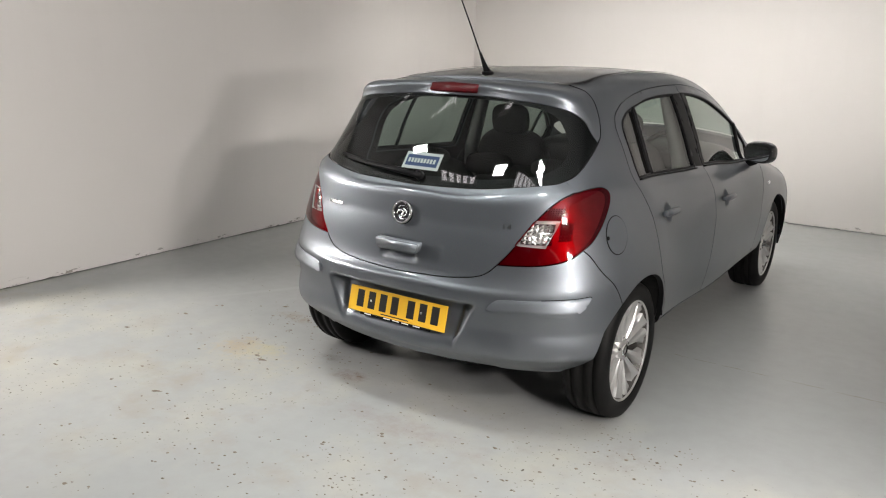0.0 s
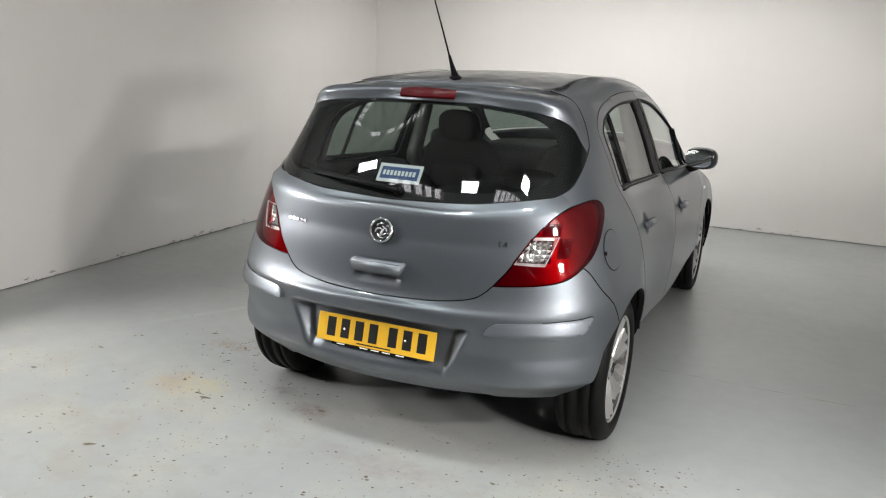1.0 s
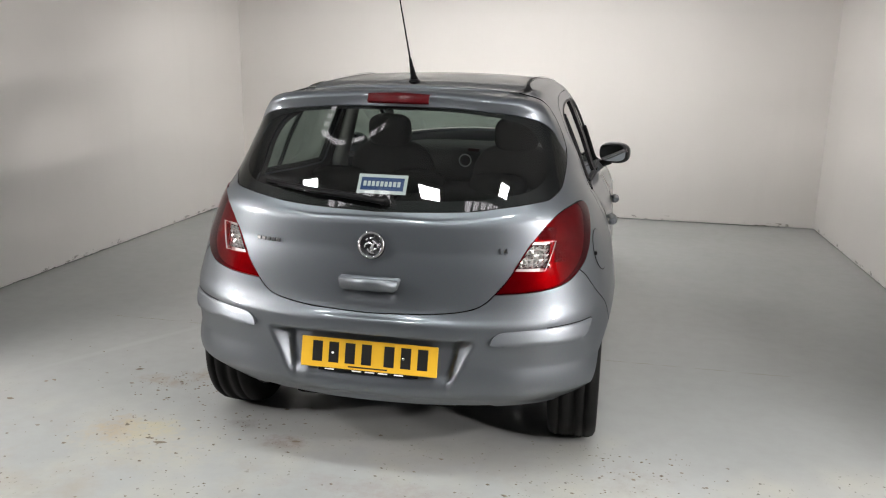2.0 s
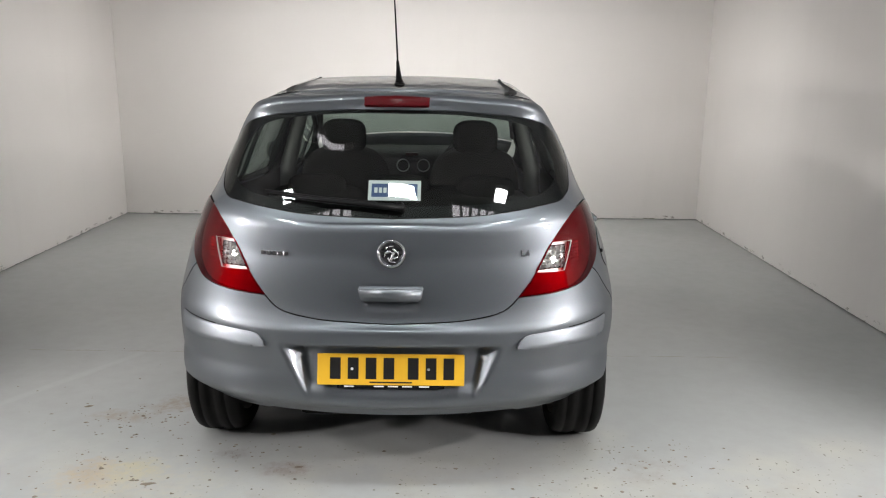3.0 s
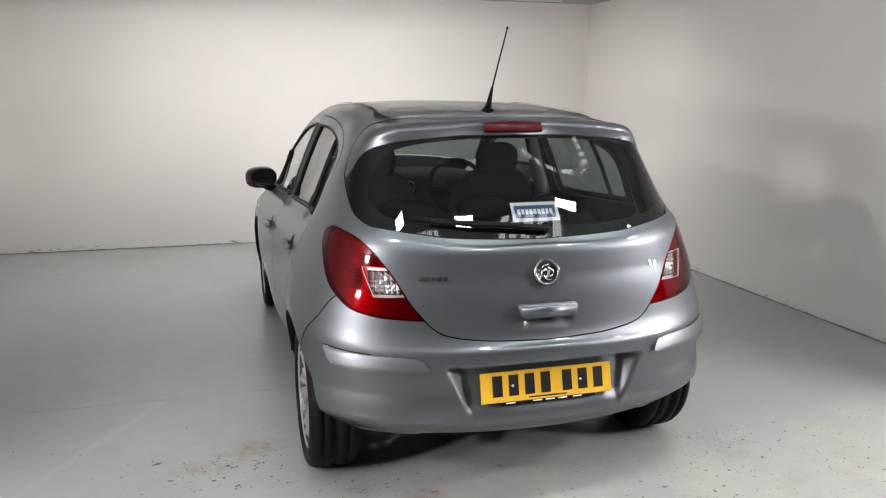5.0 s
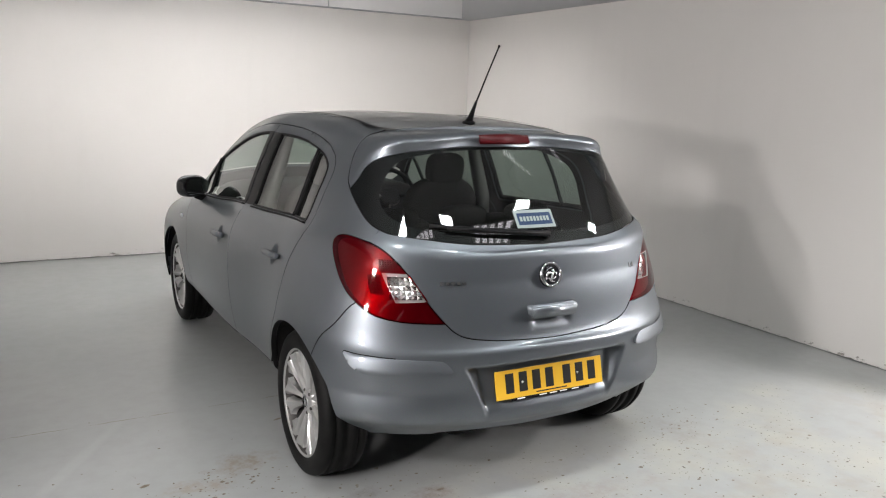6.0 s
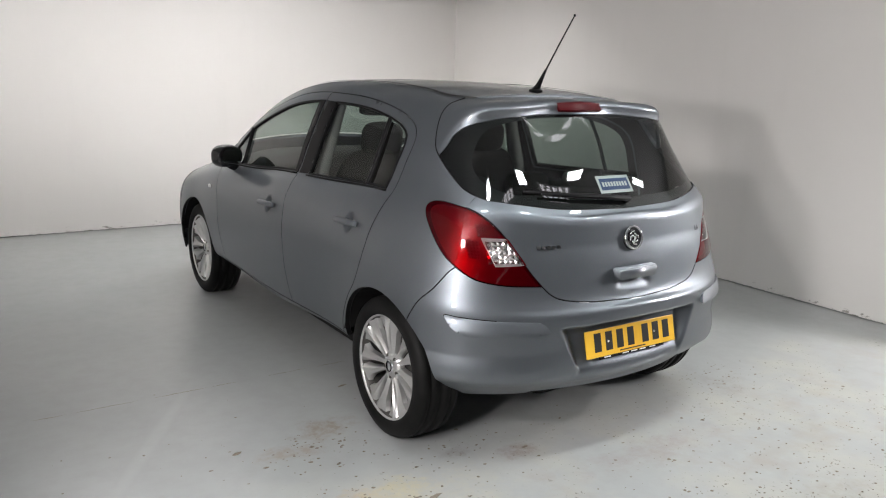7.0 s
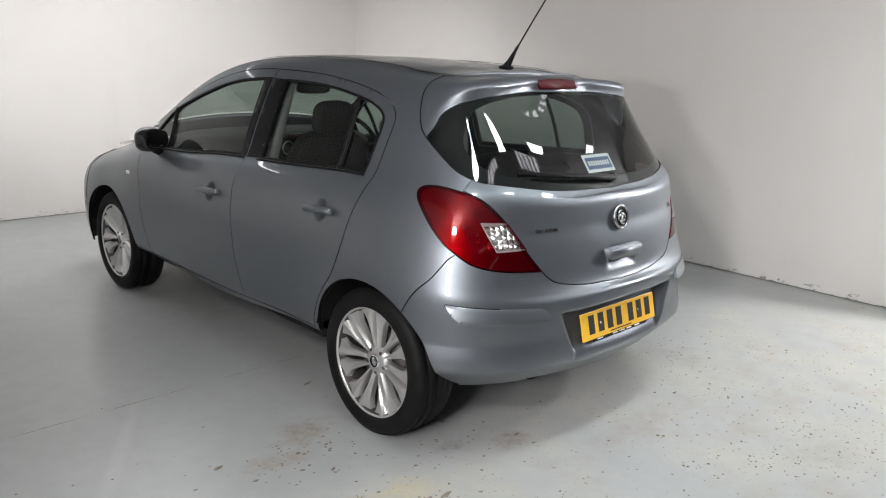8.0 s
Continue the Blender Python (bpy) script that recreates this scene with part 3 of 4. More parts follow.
def flood_lamp(x, y, low, high, target):
    """Two small flood lamps, one over the other on a stand, beside the bay's mouth."""
    thing = new("flood_lamp")
    tagged(thing, "black stand with two small lit flood lamps beside the bay", "floor lamp", "flood lamps")
    for k in range(3):
        w = k / 3 * math.tau + .4
        part("leg", tube(bmesh.new(), [(x, y, .30), (x + .36 * math.cos(w), y + .36 * math.sin(w), .012)], .011, 8), BLACK, thing, smooth=True)
    part("pole", tube(bmesh.new(), [(x, y, .05), (x, y, high - .14)], [.016, .013], 10), BLACK, thing, smooth=True)
    for z in (low, high):
        aim = (Vector(target) - Vector((x, y, z))).normalized().to_track_quat("Z", "Y").to_matrix().to_4x4()
        m = Matrix.Translation((x, y, z)) @ aim
        bm = box(bmesh.new(), (-.135, -.075, .01), (.135, .075, .07), .008)
        for i in range(8):
            box(bm, (-.116 + i * .032, -.065, -.02), (-.108 + i * .032, .065, .0102))
        bmesh.ops.transform(bm, matrix=m, verts=bm.verts)
        head = part("lamp_housing", bm, BLACK, thing, "finned black lamp housing")
        bm = box(bmesh.new(), (-.12, -.06, .0702), (.12, .06, .074))
        bmesh.ops.transform(bm, matrix=m, verts=bm.verts)
        part("diffuser", bm, GLOW_FLOOD, head, "lit lamp face")


room()
for px, py in ((-1.05, -.97), (-.03, -1.09), (.88, -.97), (1.88, -1.03)):
    ceiling_panel(px, py, .18, .11)
for px, py, pw, pd, lit in ((-.60, -1.20, .50, .07, GLOW_LOUVRE), (.58, -1.20, .50, .17, GLOW_LOUVRE), (-.74, -.50, .60, .05, GLOW_STRIP), (.80, -.50, .60, .05, GLOW_STRIP)):
    louvre_light(px, py, pw, pd, lit)
for py in (-5.2, -8.4):
    for px in (-4.8, -2.4, 0, 2.4, 4.8):
        unseen_batten(px, py, 1.4, GLOW_HALL)
# added row to brighten the back wall; the bay has no known lamps there
for px in (-1.35, -.13, 1.1):
    unseen_batten(px, 3.3, 1.18, GLOW_BAY_FILL, 1)
flood_lamp(-3.42, -1.88, 1.56, 2.34, (2.84, 1.5, 1.2))
flood_lamp(3.18, -2.02, 1.55, 2.34, (-3.11, 1.5, 1.2))
floor_crack()
floor_grit()
floor_scraps()

# ---- outlines of the skin's panels, on the car's right half ----
GATE_FOOT = smooth_line(rear_view([(0, .661), (.12, .664), (.23, .668), (.33, .679), (.385, .692), (.42, .712), (.45, .742)]))
LAMP_IN = smooth_line(rear_view([(.45, .742), (.503, .81), (.545, .885), (.58, .938), (.612, .980), (.64, 1.008), (.668, 1.027)]))
LAMP_TOP = smooth_line([tuple(LAMP_IN[-1]), (.809, 6.29), (.862, 6.31), (.895, 6.22), (.908, 6.04), (.899, 5.80), (.871, 5.5), (.828, 5.12), (.787, 4.83), (.747, 4.65)])
LAMP_FOOT = smooth_line([(.747, 4.65), (.700, 4.48), (.655, 4.39), (.585, 4.33), (.51, 4.31), tuple(LAMP_IN[0])])
BUMPER_SEAM = smooth_line([(.747, 4.65), (.781, 4.40), (.842, 3.68), (.887, 2.98), (.915, 2.55)])
GATE_SEAM = np.array([LAMP_IN[-1], (.706, 6.76)])
GLASS_FOOT = smooth_line(rear_view([(0, 1.013), (.13, 1.017), (.26, 1.022), (.43, 1.037), (.545, 1.051), (.60, 1.058)]).tolist() + [(.706, 6.76)])
GLASS_SIDE = smooth_line([(.706, 6.76), (.764, 6.95), (.82, 7.28), (.87, 7.62), (.92, 7.98)])
GLASS_TOP = smooth_line([(.92, 7.98), (.885, 8.30)] + rear_view([(.603, 1.292), (.560, 1.328), (.504, 1.346), (.438, 1.357), (.344, 1.364), (.143, 1.374), (0, 1.377)]).tolist())
SPOILER_SEAM = smooth_line([(.92, 7.98), (.954, 8.28), (.982, 8.83), (.992, 9.45), (.975, 10.1), (.945, 11.0)])
DOOR_TOP = smooth_line(side_view([(2.13, 1.06), (1.96, 1.182), (1.866, 1.226), (1.715, 1.285), (1.52, 1.348), (1.341, 1.386), (.984, 1.408), (.666, 1.40), (.443, 1.378), (.249, 1.346),
                                  (.147, 1.313), (.099, 1.278), (.08, 1.237), (.081, 1.143), (.084, 1.094), (.090, 1.035), (.115, .96), (.130, .881), (.148, .784), (.176, .69),
                                  (.212, .622), (.276, .550), (.325, .480), (.365, .405), (.387, .345)]), 5)


def arch(cy, r, start, end, n=40):
    return side_view([(cy + r * math.cos(radians(w)), .302 + r * math.sin(radians(w))) for w in np.linspace(start, end, n)])


ARCH_R = 0.348
SEAM_END = body_point(BUMPER_SEAM[-1, 0], BUMPER_SEAM[-1, 1])
SEAM_W = math.degrees(math.atan2(SEAM_END[2] - .302, SEAM_END[1]))
BUMPER_SEAM[-1] = arch(0, ARCH_R, SEAM_W, SEAM_W, 1)[0]
ARCH_BACK = arch(0, ARCH_R, 183, SEAM_W)
CUT = 0.345
DOOR_GAP = smooth_line(side_view([(1.035, 1.408), (1.045, 1.2), (1.05, 1.0), (1.046, .931), (1.04, .874), (1.023, .806), (1.012, .697), (.985, .55), (.945, .385), (.94, CUT)]))
FENDER_SEAM = smooth_line(side_view([(2.13, 1.06), (2.135, .98), (2.125, .905), (2.06, .80), (2.022, .720), (2.020, .609), (1.99, .48), (1.961, .371), (1.955, CUT)]))


def level(y0, y1, z, n=20):
    return side_view([(y0 + (y1 - y0) * i / (n - 1), z) for i in range(n)])


def edge(a0, a1, k, n=30):
    return np.stack([np.linspace(a0, a1, n), np.full(n, float(k))], -1)


def both(half):
    """A loop over both halves from its right half, which runs from the middle line back to it."""
    half = np.asarray(half)
    return join(half, mirrored(half))


# ---- the car ----
car = new("car")
tagged(car, "silver-grey five-door hatchback parked on the concrete floor", "car")


LIP_LINE = np.polyfit(np.concatenate([GLASS_TOP[2:, 0], -GLASS_TOP[2:, 0]]), np.tile(GLASS_TOP[2:, 1], 2), 6)


def lip(a, k):
    """The spoiler's overhanging edge: a dark underside, a sharp lip and a smooth slope up to the roof."""
    s = (k - np.polyval(LIP_LINE, np.abs(a))) / .40
    under = np.clip(s, 0, 1)
    over = np.clip((10.95 - k) / 1.35, 0, 1)
    over = over * over * (3 - 2 * over)
    return .024 * under * over * np.clip((.95 - np.abs(a)) / .25, .10, 1) - .003


def recess(a, k):
    """The rear bumper's relief: the sunk field round the number plate, the ledge under the tailgate and the flared foot."""
    p = body_point(a, k)
    x, y, z = np.abs(p[..., 0]), p[..., 1], p[..., 2]
    half = np.interp(z, (.40, .575), (.305, .392))
    soft = np.interp(z, (.40, .575), (.010, .058))
    side = np.clip((half - x) / soft, 0, 1)
    up = np.clip((.582 - z) / .012, 0, 1) * np.clip((z - .355) / .075, 0, 1)
    field = -.570 - (.55 - z) * .22 + .28 * np.maximum(0, x - .24)
    sunk = -np.maximum(0, field - y) * side * up
    ledge = .006 * np.clip(1 - np.abs(k - 3.1) / np.where(k > 3.1, .30, .8), 0, 1) * np.clip((.66 - np.abs(a)) / .2, 0, 1)
    flare = np.interp(z, (.30, .365, .380, .386, .48), (.003, .015, .022, .0225, 0)) * np.clip((x - .30) / .25, .10, 1)
    rim = .345 - .05 * np.clip((x - .36) / .10, 0, 1.3) ** 2
    insert = -.005 * np.clip((rim - z) / .011, 0, 1)
    return sunk + ledge + flare + insert


def tailgate():
    loop = both(join(GATE_FOOT, LAMP_IN, GATE_SEAM, GLASS_FOOT[::-1]))

    def dish(a, k):
        p = body_point(a, k)
        d = np.maximum(np.abs(p[..., 0]) / .085, np.abs(p[..., 2] - .742) / .030)
        crest = .016 * np.interp(k, (5.25, 5.93, 5.98, 7.0), (0, 1, .96, 0))
        return crest - .016 * np.clip((1.15 - d) / .3, 0, 1)
    gate = panel("tailgate", [loop], PAINT, car, "silver-grey tailgate", step=.013, bulge=dish)
    # glass with its black border
    outer = both(join(GLASS_FOOT, GLASS_SIDE, GLASS_TOP))
    clear = smooth_line(rear_view([(0, 1.052), (.2, 1.058), (.40, 1.070), (.53, 1.090), (.590, 1.13), (.595, 1.19), (.565, 1.25), (.520, 1.305), (.44, 1.337), (.30, 1.354), (.12, 1.362), (0, 1.364)]))
    clear = both(clear)
    glass = panel("rear_window", [outer], REARGLASS, gate, "tinted curved rear window", step=.03, depth=0, gap=.002, out=.0)
    panel("window_border", [outer, clear], BLACK, gate, "black glass border", step=.02, depth=0, gap=.001, out=-.003)
    glass.visible_shadow = False
    # spoiler over the glass
    roof_edge = edge(.945, 0, 11)
    sp = both(join(GLASS_TOP[::-1], SPOILER_SEAM, roof_edge))
    spoiler = panel("spoiler", [sp], PAINT, gate, "silver-grey roof spoiler", step=.012, depth=.02, bulge=lip, dark=False)
    # high brake light in the spoiler
    red = []
    for x, z in ((0, 1.380), (.120, 1.378), (.120, 1.408), (0, 1.411)):
        red.append((x, z))
    rl = rear_view(red)
    bl = both(join(rl))
    panel("high_brake_light", [bl], REDSHINE, gate, "red high-level brake light", step=.01, depth=.012, gap=0, out=.0215)
    # handle
    bm = bmesh.new()
    grip = [(-.108, .788), (.108, .788), (.112, .78), (.106, .752), (.094, .743), (-.094, .743), (-.106, .752), (-.112, .78)]
    front = [bm.verts.new((x, -.596 + .02 * (.788 - z) - .012 - (.006 if z < .76 else 0), z)) for x, z in grip]
    back = [bm.verts.new((x * 1.02, -.560, z + .002)) for x, z in grip]
    face = bm.faces.new(front)
    for i in range(8):
        bm.faces.new((front[i], back[i], back[(i + 1) % 8], front[(i + 1) % 8]))
    bmesh.ops.recalc_face_normals(bm, faces=bm.faces)
    bmesh.ops.bevel(bm, geom=list(face.edges), offset=.005, segments=3, affect="EDGES")
    part("tailgate_handle", bm, PAINT, gate, "", True)
    # round emblem: chrome ring and plain raised shapes
    p, n = body_point(0, 5.33), body_normal(0, 5.33)
    q = Vector(n).to_track_quat("Z", "Y").to_matrix().to_4x4()
    m = Matrix.Translation(Vector(p) + Vector(n) * .0055) @ q
    bm = lathe(bmesh.new(), [(.0, .004), (.037, .004), (.041, .009), (.046, .010), (.050, .006), (.051, -.012)], m, 40)
    emblem = part("emblem", bm, BADGE_DARK, gate, "round chrome emblem", True)
    part("emblem_ring", lathe(bmesh.new(), [(.0405, .0088), (.043, .0125), (.048, .0125), (.0505, .006)], m, 40), RING, emblem, "", True)
    bm = bmesh.new()
    for i, (u, v, l, w, r) in enumerate(((.004, -.008, .034, .012, 70), (-.012, .006, .026, .010, 20), (.012, .012, .022, .009, -35), (-.008, -.02, .02, .008, -60), (.016, -.014, .018, .007, 30), (-.022, -.004, .016, .006, 80), (.0, .026, .020, .006, 10), (.024, .002, .016, .006, -80), (.004, .004, .022, .007, -20), (-.016, .020, .014, .006, 50), (.006, -.028, .022, .006, -5))):
        blob(bm, m @ Vector((u, v, .006)), (l / 2, w / 2, .006), turn=q @ Matrix.Rotation(radians(r), 4, "Z"), rings=8, segs=12)
    part("emblem_relief", bm, CHROME, emblem, "", True)
    # badges: the plain bars of a model name, and the engine's size
    for i in range(5):
        x0 = -.455 + i * .021
        bm = bmesh.new()
        a, k = rear_view([(abs(x0), .888)])[0]
        c = body_point(-a, k, .0055)
        nn = Vector(body_normal(-a, k))
        rot = nn.to_track_quat("Z", "Y").to_matrix().to_4x4()
        box(bm, (-.008, -.007, -.002), (.008, .007, .002), .0015)
        bmesh.ops.transform(bm, matrix=Matrix.Translation(c) @ rot, verts=bm.verts)
        part("badge_bar", bm, RING, gate, "chrome model badge")
    a, k = rear_view([(.468, .892)])[0]
    c, nn = body_point(a, k, .0055), Vector(body_normal(a, k))
    lettering("1.4", .030, Matrix.Translation(c) @ nn.to_track_quat("Z", "Y").to_matrix().to_4x4(), RING, gate, "engine_badge", .0022)
    # wiper
    wip = bmesh.new()
    pts = []
    for x, z, o in ((.03, 1.040, .020), (-.10, 1.050, .022), (-.25, 1.060, .022), (-.40, 1.074, .020)):
        a, k = rear_view([(abs(x), z)])[0]
        pts.append(body_point(math.copysign(a, x), k, o))
    tube(wip, pts, [.013, .010, .008, .005], 8)
    wiper = part("rear_wiper", wip, BLACK, gate, "black rear wiper arm", True)
    blade = bmesh.new()
    pts = []
    for x, z, o in ((-.06, 1.058, .010), (-.25, 1.070, .010), (-.46, 1.088, .009)):
        a, k = rear_view([(abs(x), z)])[0]
        pts.append(body_point(math.copysign(a, x), k, o))
    tube(blade, pts, .007, 6)
    part("wiper_blade", blade, BLACK, gate, "", True)
    p, n = body_point(.03, 7.25), Vector(body_normal(.03, 7.25))
    bm = lathe(bmesh.new(), [(.0, .027), (.014, .026), (.018, .018), (.020, -.002)], Matrix.Translation(p) @ n.to_track_quat("Z", "Y").to_matrix().to_4x4(), 20)
    part("wiper_pivot", bm, BLACK, gate, "", True)
    # dealer's sign inside the glass: a white card with a blue field and bars
    def card(name, x0, x1, z0, z1, off, mat, label=""):
        v = []
        for x, z in ((x0, z0), (x1, z0), (x1, z1), (x0, z1)):
            a, k = rear_view([(abs(x), z)])[0]
            v.append(body_point(math.copysign(a, x) if x else 0, k, off))
        return data_part(name, v, [(0, 1, 2, 3)], mat, gate, label, False)
    card("window_sticker", -.090, .098, 1.072, 1.137, -.0022, WHITE, "white and blue sticker inside the rear window")
    card("sticker_field", -.078, .086, 1.083, 1.126, -.0012, BLUE)
    for i in range(9):
        x0 = -.068 + i * .0162
        card("sticker_bar", x0, x0 + .0115, 1.096, 1.113, -.0004, WHITE)
    return gate


def lettering(text, size, m, mat, parent, name, deep=.001):
    cu = bpy.data.curves.new(name, "FONT")
    cu.body, cu.size, cu.extrude = text, size, deep
    cu.align_x, cu.align_y = "CENTER", "CENTER"
    ob = bpy.data.objects.new(name, cu)
    me = bpy.data.meshes.new_from_object(ob)
    bpy.data.objects.remove(ob)
    me.transform(m)
    return finish(name, me, mat, parent)


def rear_bumper():
    start = arch(0, ARCH_R, 183, 183, 1)[0]
    half = join(edge(0, start[0], 0, 40), ARCH_BACK, BUMPER_SEAM[::-1], LAMP_FOOT, GATE_FOOT[::-1])
    bumper = panel("rear_bumper", [both(half)], PAINT, car, "silver-grey rear bumper", step=.010, depth=.02, bulge=recess)
    strip = smooth_line([(.415, 2.58), (.425, 2.74), (.45, 2.90), (.50, 2.94), (.62, 2.95), (.72, 2.97), (.765, 2.99), (.757, 2.85), (.738, 2.66), (.70, 2.50), (.655, 2.47), (.52, 2.52), (.45, 2.53), (.415, 2.58)], 6)[:-1]
    for side in (1, -1):
        s = strip if side == 1 else mirrored(strip)

        def dome(a, k, s=s):
            c = s.mean(0)
            u = np.clip((k - c[1]) / .23, -1, 1)
            return .0145 - .0085 * u - .004 * np.abs(u) ** 12
        panel("bumper_strip", [s], PAINT, bumper, "raised silver-grey bumper strip", step=.007, depth=.012, gap=0, bulge=dome, dark=False)
        panel("strip_gap", [shrunk(dense(s, .01), -.0034)], SEAL_AND_GAP, bumper, "", step=.02, depth=0, gap=0, out=.0016)
    # number plate
    tilt = math.atan2(.026, .107)
    m = Matrix.Translation((0, -.601, .4905)) @ Matrix.Rotation(-tilt, 4, "X") @ Matrix.Rotation(math.pi / 2, 4, "X")
    bm = box(bmesh.new(), (-.26, -.0555, -.004), (.26, .0555, .0035), .003)
    bmesh.ops.transform(bm, matrix=m, verts=bm.verts)
    plate = part("number_plate", bm, YELLOW, bumper, "yellow rear number plate with black bars")
    bm = box(bmesh.new(), (-.19, -.0665, -.004), (.19, -.052, .0015), .002)
    bmesh.ops.transform(bm, matrix=m, verts=bm.verts)
    part("plate_holder", bm, BLACK, bumper, "black plate holder edge")
    for x0 in (-.215, -.152, -.089, -.026, .060, .123, .186):
        bm = box(bmesh.new(), (x0, -.034, .0036), (x0 + .038, .042, .0044))
        bmesh.ops.transform(bm, matrix=m, verts=bm.verts)
        part("plate_bar", bm, INK, plate)
    bm = box(bmesh.new(), (-.075, -.0475, .0036), (.075, -.0425, .0042))
    bmesh.ops.transform(bm, matrix=m, verts=bm.verts)
    part("plate_small_print", bm, INK, plate)
    for x0 in (-.165, -.06, -.01, .04, .10):
        bm = box(bmesh.new(), (x0, -.062, .0016), (x0 + .036, -.0575, .0021))
        bmesh.ops.transform(bm, matrix=m, verts=bm.verts)
        part("holder_print", bm, WHITE, plate)
    for x0 in (-.137, .133):
        bm = lathe(bmesh.new(), [(0, .0065), (.004, .006), (.006, .0035)], m @ Matrix.Translation((x0, .002, 0)), 12)
        part("plate_screw", bm, WHITE if x0 < 0 else CHROME, plate, "", True)
    return bumper


def tail_lamp(side):
    loop = join(LAMP_IN, LAMP_TOP, LAMP_FOOT)
    rev = rear_view([(.648, .922), (.566, .920), (.512, .828), (.618, .824)])
    rim = rear_view([(.6494, .9233), (.5654, .9213), (.5107, .827), (.6188, .823)])
    if side < 0:
        loop, rev, rim = mirrored(loop), mirrored(rev), mirrored(rim)
    lamp = panel("tail_lamp", [loop], REFL, car, "red tail lamp with a clear reversing light", step=.02, depth=.004, gap=.003, out=-.024)
    panel("red_lens", [loop, rim], REDLENS, lamp, "glossy red lens", step=.02, depth=.028, gap=.0025, out=.004)
    panel("reversing_lens", [rev], CLEAR, lamp, "clear reversing lens", step=.02, depth=0, gap=0, out=.004)
    panel("reversing_frame", [rim, rev], FRAME_GREY, lamp, "pale lens border", step=.015, depth=.006, gap=0, out=.0035)
    # faceted reflectors behind the lens
    for x0, x1, z0, z1, rows, cols in ((.600, .660, .930, .975, 6, 7), (.660, .700, .850, .920, 6, 4), (.525, .640, .832, .915, 5, 6)):
        v, f = [], []
        rnd = random.Random(int(x0 * 1000))
        for i in range(rows):
            for j in range(cols):
                ak = rear_view([(x0 + (x1 - x0) * (j + u) / cols, z0 + (z1 - z0) * (i + w) / rows) for u, w in ((0, 0), (1, 0), (1, 1), (0, 1), (.5, .5))])
                lift = [-.021] * 4 + [-.021 + (rnd.uniform(.002, .007) if x0 == .525 else .003)]
                base = len(v)
                v += [body_point(side * a, k, o) for (a, k), o in zip(ak, lift)]
                f += [(base + q, base + (q + 1) % 4, base + 4) for q in range(4)]
        data_part("lamp_facets", v, f, REVERSE if x0 == .525 else REFL, lamp, "bright faceted reflector", False)
    return lamp


